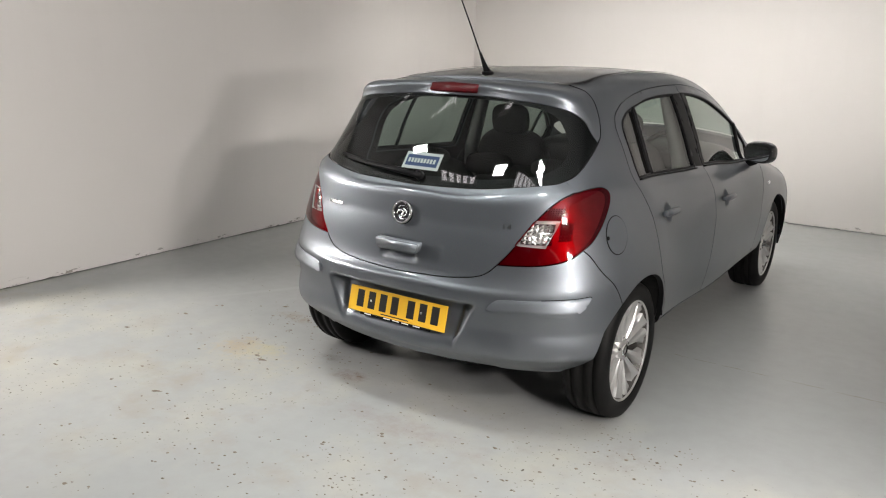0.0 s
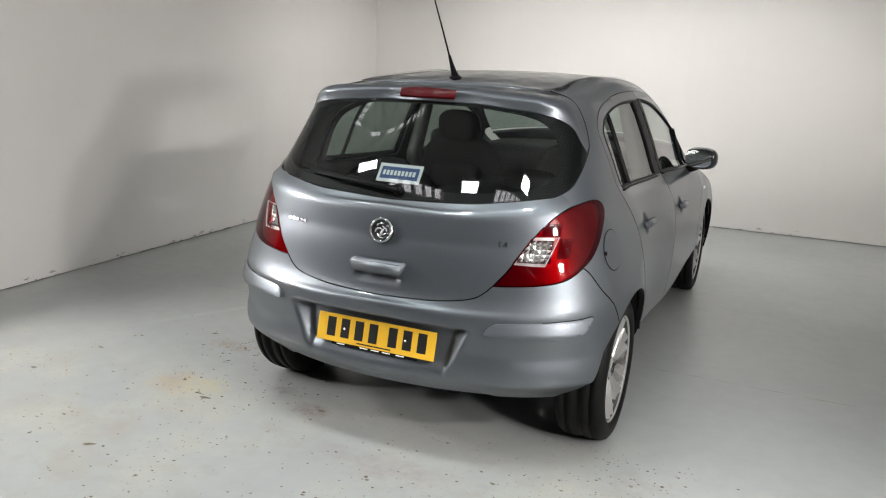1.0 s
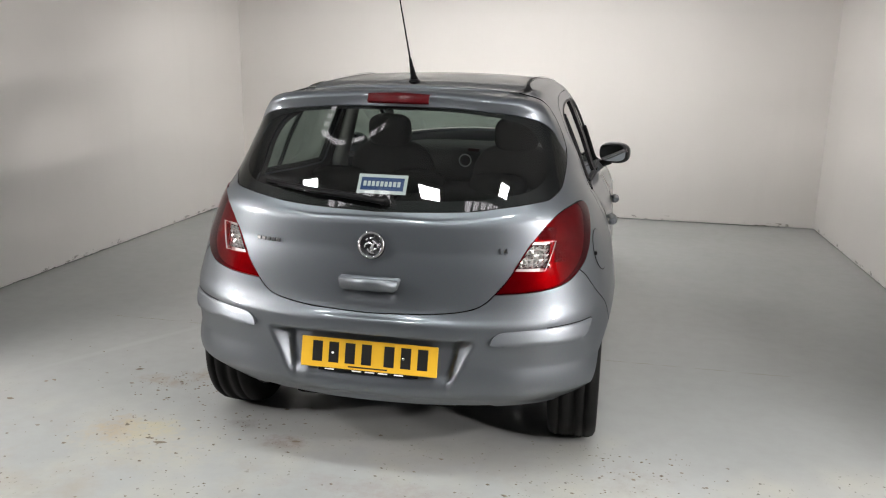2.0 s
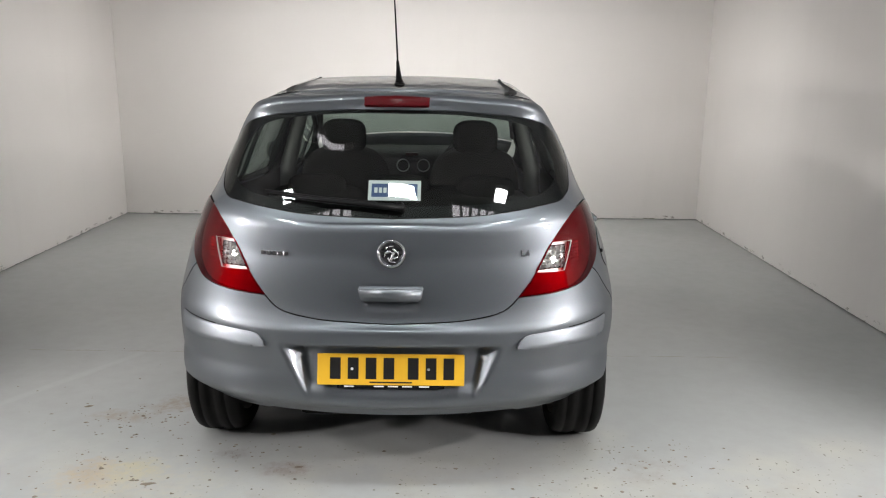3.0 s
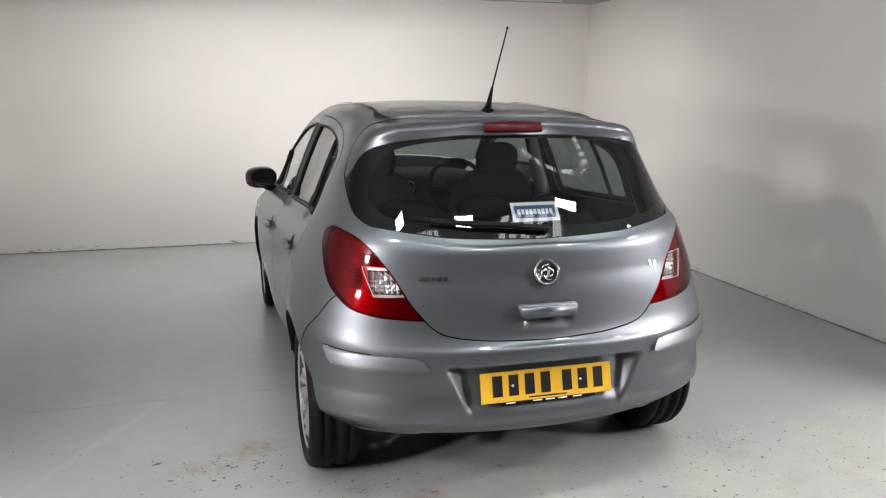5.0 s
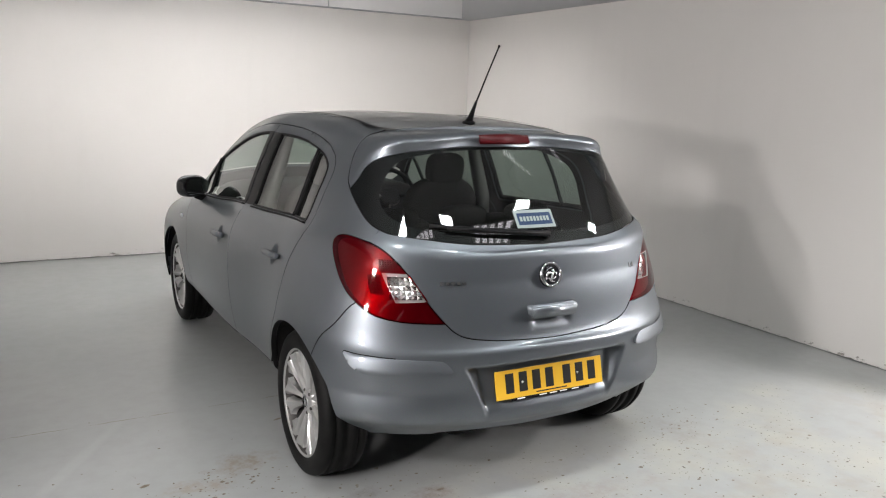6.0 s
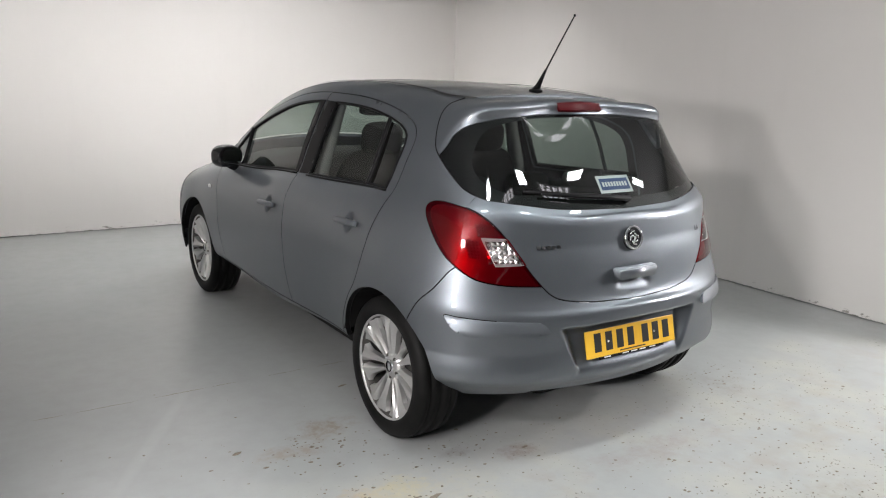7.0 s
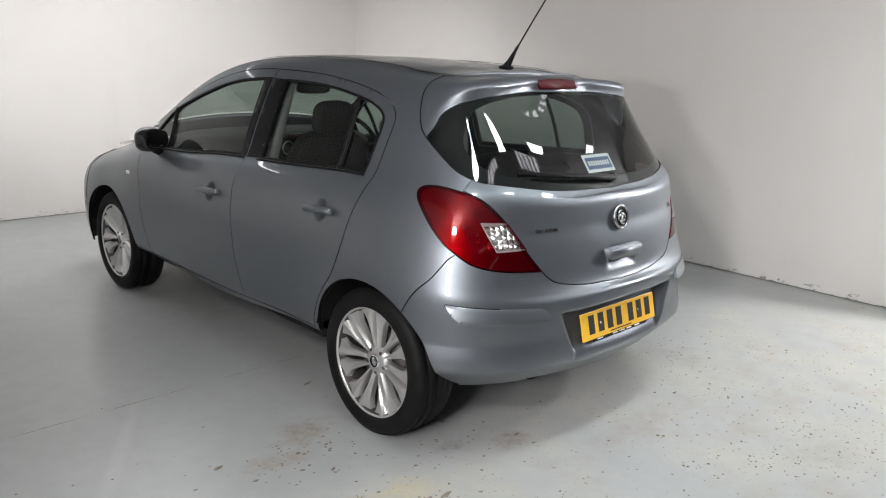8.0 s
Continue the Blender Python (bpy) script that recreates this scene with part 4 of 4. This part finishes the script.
def car_sides():
    for side in (1, -1):
        def s(line):
            return np.asarray(line) if side == 1 else mirrored(line)
        # frame: quarter panel, roof rail and front pillar
        rail = edge(SPOILER_SEAM[-1, 0], side_a(2.16), 11, 60)
        frame_loop = join(rail, DOOR_TOP, arch(0, ARCH_R, 5.4, SEAM_W, 40), BUMPER_SEAM[::-1], LAMP_TOP[::-1], GATE_SEAM, GLASS_SIDE, SPOILER_SEAM)
        frame_ob = panel("side_panel", [s(frame_loop)], PAINT, car, "silver-grey quarter panel and roof rail", step=.022, depth=.02)
        panel("side_lining", [s(frame_loop)], TRIM, frame_ob, "dark inner pillar lining", step=.05, depth=0, gap=0, out=-.022)
        # fuel flap
        if side == 1:
            ring = []
            for w in np.linspace(0, math.tau, 40, endpoint=False):
                ring.append((.909 + .060 * math.cos(w), 4.86 + .52 * math.sin(w)))
            panel("fuel_flap", [np.array(ring)], PAINT, frame_ob, "round silver-grey fuel flap", step=.02, depth=.006, gap=.0015, out=.0028)
            panel("fuel_flap_gap", [np.array([(.909 + .0618 * math.cos(w), 4.86 + .536 * math.sin(w)) for w in np.linspace(0, math.tau, 40, endpoint=False)])], BLACK, frame_ob, "", step=.03, depth=0, gap=0, out=.0012)
            p = body_point(.855, 4.83, .004)
            part("flap_lock", blob(bmesh.new(), p, (.006, .006, .008)), BLACK, frame_ob, "", True)
        # windows' outlines
        rear_win = smooth_line(side_view([(.150, 1.040), (.343, 1.033), (.75, 1.011), (.925, 1.004)]), 6)
        rear_top = smooth_line(side_view([(.93, 1.366), (.717, 1.364), (.544, 1.352), (.36, 1.327), (.245, 1.305), (.178, 1.28), (.146, 1.250), (.136, 1.203), (.141, 1.13), (.150, 1.040)]), 6)
        rear_win = join(rear_win, rear_top)
        front_win = smooth_line(side_view([(1.09, 1.000), (1.397, .979), (1.85, .946), (2.09, .928)]), 6)
        front_top = smooth_line(side_view([(2.10, 1.03), (1.95, 1.150), (1.804, 1.212), (1.643, 1.268), (1.47, 1.318), (1.286, 1.350), (1.10, 1.366)]), 6)
        front_win = join(front_win, front_top)
        # rear door
        first = int(np.argmin(np.abs(DOOR_TOP[:, 0] - DOOR_GAP[0, 0]) + (DOOR_TOP[:, 1] < 8) * 9))
        rear_loop = join(DOOR_TOP[first:], level(.387, .94, CUT), DOOR_GAP[::-1])
        front_loop = join(DOOR_TOP[:first + 1], DOOR_GAP, level(.94, 1.955, CUT, 30), FENDER_SEAM[::-1])

        for name, loop, win, hy, hz, word in (("rear_door", rear_loop, rear_win, .335, .868, "rear"), ("front_door", front_loop, front_win, 1.225, .812, "front")):
            hole = side_view([(hy + .046 * math.cos(w), hz + .048 * math.sin(w)) for w in np.linspace(0, math.tau, 32, endpoint=False)])
            door = panel(name, [s(loop), s(win), s(hole)], PAINT, car, f"closed silver-grey {word} door", step=.02, depth=.02, gap=.0016)
            panel("door_lining", [s(loop), s(win)], TRIM, door, "dark door trim", step=.05, depth=0, gap=.004, out=-.03)
            inner = shrunk(dense(win, .02), .009)
            panel("window_seal", [s(win), s(inner)], SEAL_AND_GAP, door, "black rubber window seal", step=.012, depth=.014, gap=0, out=.002)
            g = panel("door_window", [s(win)], GLASS, door, "tinted side window", step=.04, depth=0, gap=.002, out=-.006)
            g.visible_shadow = False
            # belt moulding
            belt = [(y, z) for y, z in ((.145, 1.034), (.343, 1.026), (.75, 1.004), (.94, .997))] if word == "rear" else [(1.06, .994), (1.397, .972), (1.85, .938), (2.12, .921)]
            pts = [body_point(side * a, k, .002) for a, k in smooth_line(side_view(belt), 6)]
            part("belt_moulding", tube(bmesh.new(), pts, .005, 8), SEAL_AND_GAP, door, "", True)
            # handle: a bar across a round scoop
            dish = side_view([(hy + .0495 * math.cos(w), hz + .0515 * math.sin(w)) for w in np.linspace(0, math.tau, 36, endpoint=False)])

            def hollow(a, k, y=hy, z=hz):
                p = body_point(a, k)
                return -.020 * np.clip((1.0 - np.hypot((p[..., 1] - y) / .0445, (p[..., 2] - z) / .0465)) / .6, 0, 1)
            panel("handle_recess", [s(dish)], PAINT, door, "round hollow behind the handle", step=.006, depth=0, gap=0, out=.0012, bulge=hollow)
            hp = []
            for dy, dz, o in ((.112, -.006, .004), (.085, -.004, .020), (.02, 0, .027), (-.05, .003, .027), (-.085, .005, .024), (-.098, .006, .010)):
                a, k = side_view([(hy + dy, hz + dz)])[0]
                hp.append(body_point(side * a, k, o))
            bm = tube(bmesh.new(), hp, [.010, .014, .0155, .0155, .015, .012], 12)
            handle = part("door_handle", bm, PAINT, door, "silver-grey door handle", True)
            a, k = side_view([(hy - .094, hz + .006)])[0]
            part("handle_end", blob(bmesh.new(), body_point(side * a, k, .021), (.010, .010, .0145)), PAINT, handle, "rounded handle end", True)
            # black pillar between the windows
            if word == "rear":
                strip = side_view([(.925, 1.006), (1.036, .998), (1.030, 1.366), (.93, 1.364)])
            else:
                strip = side_view([(1.055, .998), (1.09, 1.0), (1.10, 1.366), (1.046, 1.368)])
            panel("pillar_cover", [s(dense(strip, .03))], BLACK, door, "matt black pillar cover", step=.03, depth=.003, gap=0, out=.003)
            if word == "rear":
                bar = [body_point(side * a, k, .001) for a, k in smooth_line(side_view([(.336, 1.035), (.34, 1.18), (.362, 1.325)]), 6)]
                part("window_bar", tube(bmesh.new(), bar, .010, 8), SEAL_AND_GAP, door, "black window divider bar", True)
            else:
                bar = [body_point(side * a, k, .001) for a, k in smooth_line(side_view([(1.885, .945), (1.90, 1.05), (1.935, 1.155)]), 6)]
                part("window_bar", tube(bmesh.new(), bar, .011, 8), SEAL_AND_GAP, door, "black window divider bar", True)
                mirror(side, door)
        # front wing, sill
        fy, fr = 2.511, ARCH_R
        wing = join(FENDER_SEAM, level(1.955, 1.99, .30, 3), edge(side_a(2.0), side_a(2.155), .2, 5), arch(fy, fr, 183, 0, 40), side_view([(2.86, .36), (2.84, .62), (2.83, .74)]), edge(SIDE_A + .12, side_a(2.14), 9.0, 30))
        w = panel("front_wing", [s(wing)], PAINT, car, "silver-grey front wing", step=.03, depth=.02)
        a, k = side_view([(2.178, .777)])[0]
        part("side_indicator", blob(bmesh.new(), body_point(side * a, k, .004), (.006, .020, .011)), WHITE, w, "small clear side indicator", True)
        sill = join(edge(side_a(.345), side_a(2.0), 0, 40), level(1.99, .375, CUT - .002, 40))
        panel("sill", [s(sill)], PAINT, car, "silver-grey sill", step=.03, depth=.02)


def mirror(side, door):
    """Door mirror: glossy dark shell with its glass facing back, on a short arm."""
    def at(x, y, z):
        return Vector((side * x, y, z))
    bm = bmesh.new()
    blob(bm, at(.862, 1.865, 1.000), (.098, .062, .066), 2.7, 16, 26, Matrix.Rotation(radians(side * -12), 4, "Z"))
    for v in bm.verts:
        if v.co.y < 1.822:
            v.co.y = 1.822 + (v.co.y - 1.822) * .1
    swing = Matrix.Rotation(radians(-12 if side > 0 else 24), 3, 'Z')
    bmesh.ops.rotate(bm, cent=at(.862, 1.865, 1.0), matrix=swing, verts=bm.verts)
    m = part("door_mirror", bm, GLOSSBLACK, door, "glossy dark door mirror", True)
    bm = bmesh.new()
    ring = [bm.verts.new(at(.862 + .080 * math.copysign(abs(math.cos(w)) ** .7, math.cos(w)) - .004, 1.8125, 1.0 + .050 * math.copysign(abs(math.sin(w)) ** .7, math.sin(w)))) for w in np.linspace(0, math.tau, 32, endpoint=False)]
    bmesh.ops.rotate(bm, cent=at(.862, 1.865, 1.0), matrix=swing, verts=bm.verts)
    f = bm.faces.new(ring)
    if f.normal.y > 0 or side < 0:
        bmesh.ops.recalc_face_normals(bm, faces=bm.faces)
    part("mirror_glass", bm, MIRROR, m)
    bm = tube(bmesh.new(), [at(.755, 1.94, .905), at(.79, 1.91, .925), at(.835, 1.875, .945)], [.030, .024, .022], 10)
    part("mirror_arm", bm, BLACK, m, "", True)


def roof_top():
    """Roof, windscreen and bonnet, from edge to edge between the rails."""
    ys = np.linspace(0.0, 3.10, 156)
    us = np.linspace(-1, 1, 41)

    def row(y):
        if y < REAR_Y:
            a = np.linspace(0.0, TURN_A, 200)
            p = body_point(a, np.full(200, TOP))
            i = int(np.argmin(np.abs(p[:, 1] - y) + (p[:, 0] < .40) * 9))
            e = p[i]
        else:
            a = side_a(y) if y <= FRONT_Y else SIDE_A + (y - FRONT_Y) * 1.1
            e = body_point(a, TOP)
        crown = np.interp(y, (0, .3, 1.0, 1.6, 2.2, 2.5, 3.0), (.0185, .013, .016, .046, .052, .040, .03))
        return [(e[0] * u, y + np.interp(y, (0, 1.2, 1.9, 2.4, 3.1), (-.012, .0, .06, .10, .10)) * (1 - u * u), e[2] + crown * (1 - abs(u) ** 2.2)) for u in us]
    grid = [row(y) for y in ys]

    def sheet(name, j0, j1, mat, label, out=0.0):
        rows = [grid[j0]] + grid[j0:j1 + 1]
        v = [(x, y + (.004 if i == 0 else 0), z + out - (.02 if i == 0 else 0)) for i, r in enumerate(rows) for x, y, z in r]
        n = len(us)
        f = [(i * n + k, i * n + k + 1, (i + 1) * n + k + 1, (i + 1) * n + k) for i in range(j1 - j0 + 1) for k in range(n - 1)]
        return data_part(name, v, f, mat, car, label)
    top = sheet("roof", 0, 64, PAINT, "silver-grey roof")
    sheet("roof_lining", 1, 63, LINING, "pale grey headlining", -.03)
    ws = sheet("windscreen", 65, 112, GLASS, "clear windscreen")
    ws.visible_shadow = False
    sheet("bonnet", 113, 155, PAINT, "silver-grey bonnet")
    # black channels along the roof
    for side in (1, -1):
        pts = [body_point(side * a, TOP) + np.array([0, 0, .002]) for a in np.linspace(.93, side_a(1.3), 60)]
        v, f = [], []
        for i, p in enumerate(pts):
            wide = np.interp(i, (0, 8, 16, 60), (.019, .016, .007, .0045))
            v += [p + np.array([-side * 2 * wide, 0, .0045]), p + np.array([0, 0, .0015])]
        f = [(2 * i, 2 * i + 1, 2 * i + 3, 2 * i + 2) for i in range(len(pts) - 1)]
        data_part("roof_channel", v, f, SEAL_AND_GAP, top, "black roof channel strip")
    # aerial
    bm = tube(bmesh.new(), [(-.006, .092, 1.462), (-.007, .075, 1.485), (-.009, .048, 1.525), (-.010, .028, 1.555)], [.021, .013, .008, .0055], 12)
    base = part("aerial", bm, BLACK, top, "black whip aerial on the roof", True)
    part("aerial_foot", blob(bmesh.new(), (-.006, .092, 1.462), (.022, .038, .010)), BLACK, base, "", True)
    part("aerial_rod", tube(bmesh.new(), [(-.010, .028, 1.553), (-.011, -.055, 1.67), (-.012, -.138, 1.783)], [.0038, .0032, .0028], 8), BLACK, base, "", True)
    part("aerial_tip", blob(bmesh.new(), (-.012, -.139, 1.785), (.0045, .0045, .0055)), BLACK, base, "", True)
    # front end, never seen head-on
    a0 = SIDE_A + .25
    loop = join(edge(a0, END_A, 9, 20), edge(END_A, a0, 0, 20))
    for side in (1, -1):
        panel("front_bumper", [loop if side == 1 else mirrored(loop)], PAINT, car, "silver-grey front bumper", step=.06, depth=.01)


def wheel(x, y, side):
    """Wheel with tyre, seven twin-spoke alloy rim, cap and bolts; its axle along x."""
    hub = Matrix.Translation((x, y, .3025)) @ Matrix.Rotation(side * math.pi / 2, 4, "Y")
    bm = lathe(bmesh.new(), [(.02, -.06), (.125, -.05), (.125, -.03), (.02, -.03)], hub, 40)
    w = part("wheel", bm, DARKMETAL, car, "alloy wheel with a black tyre", True)
    prof = [(.222, -.085), (.230, -.094), (.255, -.1005), (.278, -.098), (.295, -.088), (.3025, -.072), (.3045, -.055), (.2985, -.054), (.2985, -.045), (.3055, -.044), (.3060, -.014), (.2990, -.013), (.2990, .013),
            (.3060, .014), (.3055, .044), (.2985, .045), (.2985, .054), (.3045, .055), (.3025, .072), (.295, .088), (.278, .098), (.258, .1005), (.240, .0985), (.230, .094), (.222, .085)]
    bm = lathe(bmesh.new(), prof, hub, 96)
    # tread blocks: fine cuts across the shoulders
    for v in bm.verts:
        v.co.z = max(v.co.z, .0005)
    part("tyre", bm, RUBBER, w, "black rubber tyre", True)
    bm = lathe(bmesh.new(), [(.2185, .083), (.2235, .090), (.2285, .089), (.2275, .080)], hub, 96)
    part("barrel", lathe(bmesh.new(), [(.221, -.09), (.214, -.05), (.205, .02), (.212, .066), (.2188, .0832)], hub, 96), DARKMETAL, w, "dark inside of the rim", True)
    rim = part("rim", bm, ALLOY, w, "silver twin-spoke alloy rim", True)
    for k in range(7):
        for twin in (-1, 1):
            bm = bmesh.new()
            rows = []
            for i in range(23):
                f = i / 22
                r = .040 + (.2205 - .040) * f
                mid = k / 7 * math.tau + twin * np.interp(f, (0, .3, .5, .72, .89, 1), (.24, .215, .200, .192, .206, .2244))
                half = np.interp(f, (0, .3, .45, .72, .89, 1), (.0085, .0115, .0142, .0225, .0360, .0492))
                top = np.interp(f, (0, .25, .7, 1), (.060, .066, .077, .084))
                row = []
                for u, h in ((-1.0, -.034), (-.86, -.007), (-.50, .0), (-.34, -.0008), (.12, -.0085), (.80, -.0115), (1.0, -.034)):
                    ang = mid + u * half / r * twin
                    row.append(bm.verts.new(hub @ Vector((r * math.cos(ang), r * math.sin(ang), top + h))))
                rows.append(row)
            for p, q in zip(rows, rows[1:]):
                for i in range(6):
                    bm.faces.new((p[i], p[i + 1], q[i + 1], q[i])).smooth = i in (0, 3)
            bmesh.ops.recalc_face_normals(bm, faces=bm.faces)
            part("spoke", bm, ALLOY, w)
    bm = lathe(bmesh.new(), [(.030, .066), (.045, .062), (.062, .054), (.066, .030)], hub, 48)
    part("rim_centre", bm, ALLOY, w, "", True)
    bm = lathe(bmesh.new(), [(.0, .071), (.024, .070), (.029, .067), (.031, .060)], hub, 36)
    part("hub_cap", bm, CHROME, w, "chrome hub cap", True)
    bm = lathe(bmesh.new(), [(.0185, .0715), (.020, .0725), (.0225, .0722), (.023, .070)], hub, 36)
    part("cap_ring", bm, BLACK, w, "", True)
    for k in range(5):
        ang = (k + .5) / 5 * math.tau
        bm = lathe(bmesh.new(), [(.0, .064), (.006, .064), (.0075, .060), (.0078, .045)], hub @ Matrix.Translation((.049 * math.cos(ang), .049 * math.sin(ang), 0)), 12)
        part("wheel_bolt", bm, DARKMETAL, w, "", True)
    bm = lathe(bmesh.new(), [(.05, .02), (.130, .02), (.130, .010), (.05, .010)], hub, 40)
    part("brake_disc", bm, DARKMETAL, w, "", True)


def underside():
    part("floor_pan", box(bmesh.new(), (-.60, -.05, .170), (.60, 3.0, .28), .02), UNDER, car, "black underbody")
    part("boot_floor", box(bmesh.new(), (-.48, -.50, .325), (.48, .35, .36), .01), UNDER, car)
    for side in (1, -1):
        part("sill_floor", box(bmesh.new(), (min(side * .59, side * .765), .40, .275), (max(side * .59, side * .765), 2.10, .32), .01), UNDER, car)
    part("spare_wheel_well", box(bmesh.new(), (-.36, -.44, .235), (.30, -.06, .335), .03), UNDER, car)
    bm = blob(bmesh.new(), (.40, -.25, .285), (.09, .16, .05), 3)
    part("silencer", bm, DARKMETAL, car, "exhaust silencer", True)
    part("rear_axle", tube(bmesh.new(), [(-.62, .02, .27), (.62, .02, .27)], .04), UNDER, car, "", True)
    for y in (0, 2.511):
        for side in (1, -1):
            bm = bmesh.new()
            rows = []
            for i in range(25):
                w = radians(12 + 156 * i / 24)
                rows.append([bm.verts.new((side * x, y + (ARCH_R + .004) * math.cos(w), .302 + (ARCH_R + .004) * math.sin(w))) for x in (.52, .845 if i < 15 or y > 1 else .80 - .006 * (i - 15))])
            for p, q in zip(rows, rows[1:]):
                bm.faces.new((p[0], p[1], q[1], q[0]))
            bm.faces.new([r[0] for r in rows])
            part("wheel_well", bm, UNDER, car, "black wheel well liner")


def seat(x, y, name, label):
    bm = bmesh.new()
    blob(bm, (x, y + .26, .48), (.25, .27, .10), 3.2)
    s = part(name, bm, CLOTH, car, label, True)
    bm = blob(bmesh.new(), (x, y - .04, .78), (.245, .075, .35), 3.4, 18, 28, Matrix.Rotation(radians(14), 4, "X"))
    part("backrest", bm, CLOTH, s, "", True)
    bm = blob(bmesh.new(), (x, y - .135, 1.175), (.117, .048, .090), 3.2, 14, 24, Matrix.Rotation(radians(8), 4, "X"))
    part("headrest", bm, CLOTH, s, "dark cloth headrest", True)
    for dx in (-.055, .055):
        part("headrest_post", tube(bmesh.new(), [(x + dx, y - .118, 1.02), (x + dx, y - .13, 1.12)], .006, 8), CHROME, s, "", True)


def cabin():
    for x in (-.34, .345):
        seat(x, 1.05, "front_seat", "dark cloth front seat with a headrest")
    bm = blob(bmesh.new(), (0, .46, .50), (.58, .26, .11), 3.5, 14, 30)
    rs = part("rear_seat", bm, CLOTH, car, "dark cloth rear bench seat", True)
    for x, w in ((-.36, .25), (.24, .36)):
        bm = blob(bmesh.new(), (x, .20, .78), (w, .075, .26), 4, 16, 28, Matrix.Rotation(radians(16), 4, "X"))
        part("rear_backrest", bm, CLOTH, rs, "", True)
    for x in (-.36, .0, .36):
        bm = blob(bmesh.new(), (x, .125, 1.03), (.125, .045, .055), 3, 12, 22)
        part("rear_headrest", bm, CLOTH, rs, "dark low rear headrest", True)
    part("parcel_shelf", box(bmesh.new(), (-.55, -.40, .925), (.55, .08, .94), .005), TRIM, car, "dark parcel shelf")
    # dashboard, wheel and vents
    bm = blob(bmesh.new(), (0, 2.02, .865), (.66, .28, .15), 4, 16, 30)
    dash = part("dashboard", bm, TRIM, car, "black dashboard", True)
    for x in (-.072, .056):
        m = Matrix.Translation((x, 1.735, .925)) @ Matrix.Rotation(radians(90), 4, "X")
        part("air_vent", lathe(bmesh.new(), [(.034, .0), (.036, .008), (.040, .008), (.042, .0)], m, 28), SATIN, dash, "round bright-rimmed air vent", True)
    m = Matrix.Translation((-.60, 1.76, .90)) @ Matrix.Rotation(radians(90), 4, "X")
    part("air_vent", lathe(bmesh.new(), [(.034, .0), (.036, .008), (.040, .008), (.042, .0)], m, 28), SATIN, dash, "round bright-rimmed air vent", True)
    part("hazard_switch", box(bmesh.new(), (-.055, 1.728, .985), (.02, 1.75, 1.005), .003), REDSHINE, dash, "small red hazard switch")
    m = Matrix.Translation((.36, 1.66, .93)) @ Matrix.Rotation(radians(62), 4, "X")
    ring = [(.185 + .015 * math.cos(w), .015 * math.sin(w)) for w in np.linspace(0, math.tau, 12, endpoint=False)]
    sw = part("steering_wheel", lathe(bmesh.new(), ring, m, 48, True), BLACK, car, "black steering wheel", True)
    bm = bmesh.new()
    blob(bm, m @ Vector((0, 0, -.02)), (.075, .06, .035), 3, 10, 18, Matrix.Rotation(radians(62), 4, "X"))
    part("wheel_boss", bm, BLACK, sw, "", True)
    for w in (0, 180, 270):
        c, s = math.cos(radians(w)), math.sin(radians(w))
        part("wheel_spoke", tube(bmesh.new(), [m @ Vector((.06 * c, .06 * s, -.01)), m @ Vector((.18 * c, .18 * s, 0))], .014, 8), BLACK, sw, "", True)
    bm = blob(bmesh.new(), (-.04, 1.52, 1.292), (.115, .022, .035), 3.4)
    part("inner_mirror", bm, BLACK, car, "black interior mirror", True)
    for x in (-.36, .36):
        part("sun_visor", box(bmesh.new(), (x - .18, 1.36, 1.375), (x + .18, 1.50, 1.39), .006), LINING, car)
    for side in (1, -1):
        part("belt_pillar", tube(bmesh.new(), [(side * .66, 1.0, .45), (side * .655, 1.0, 1.0), (side * .55, .98, 1.36)], [.05, .045, .035], 8), LINING, car, "grey inner centre pillar", True)


tailgate()
rear_bumper()
tail_lamp(1)
tail_lamp(-1)
car_sides()
roof_top()
for wy in (0.0, 2.511):
    wheel(.738, wy, 1)
    wheel(-.738, wy, -1)
underside()
cabin()
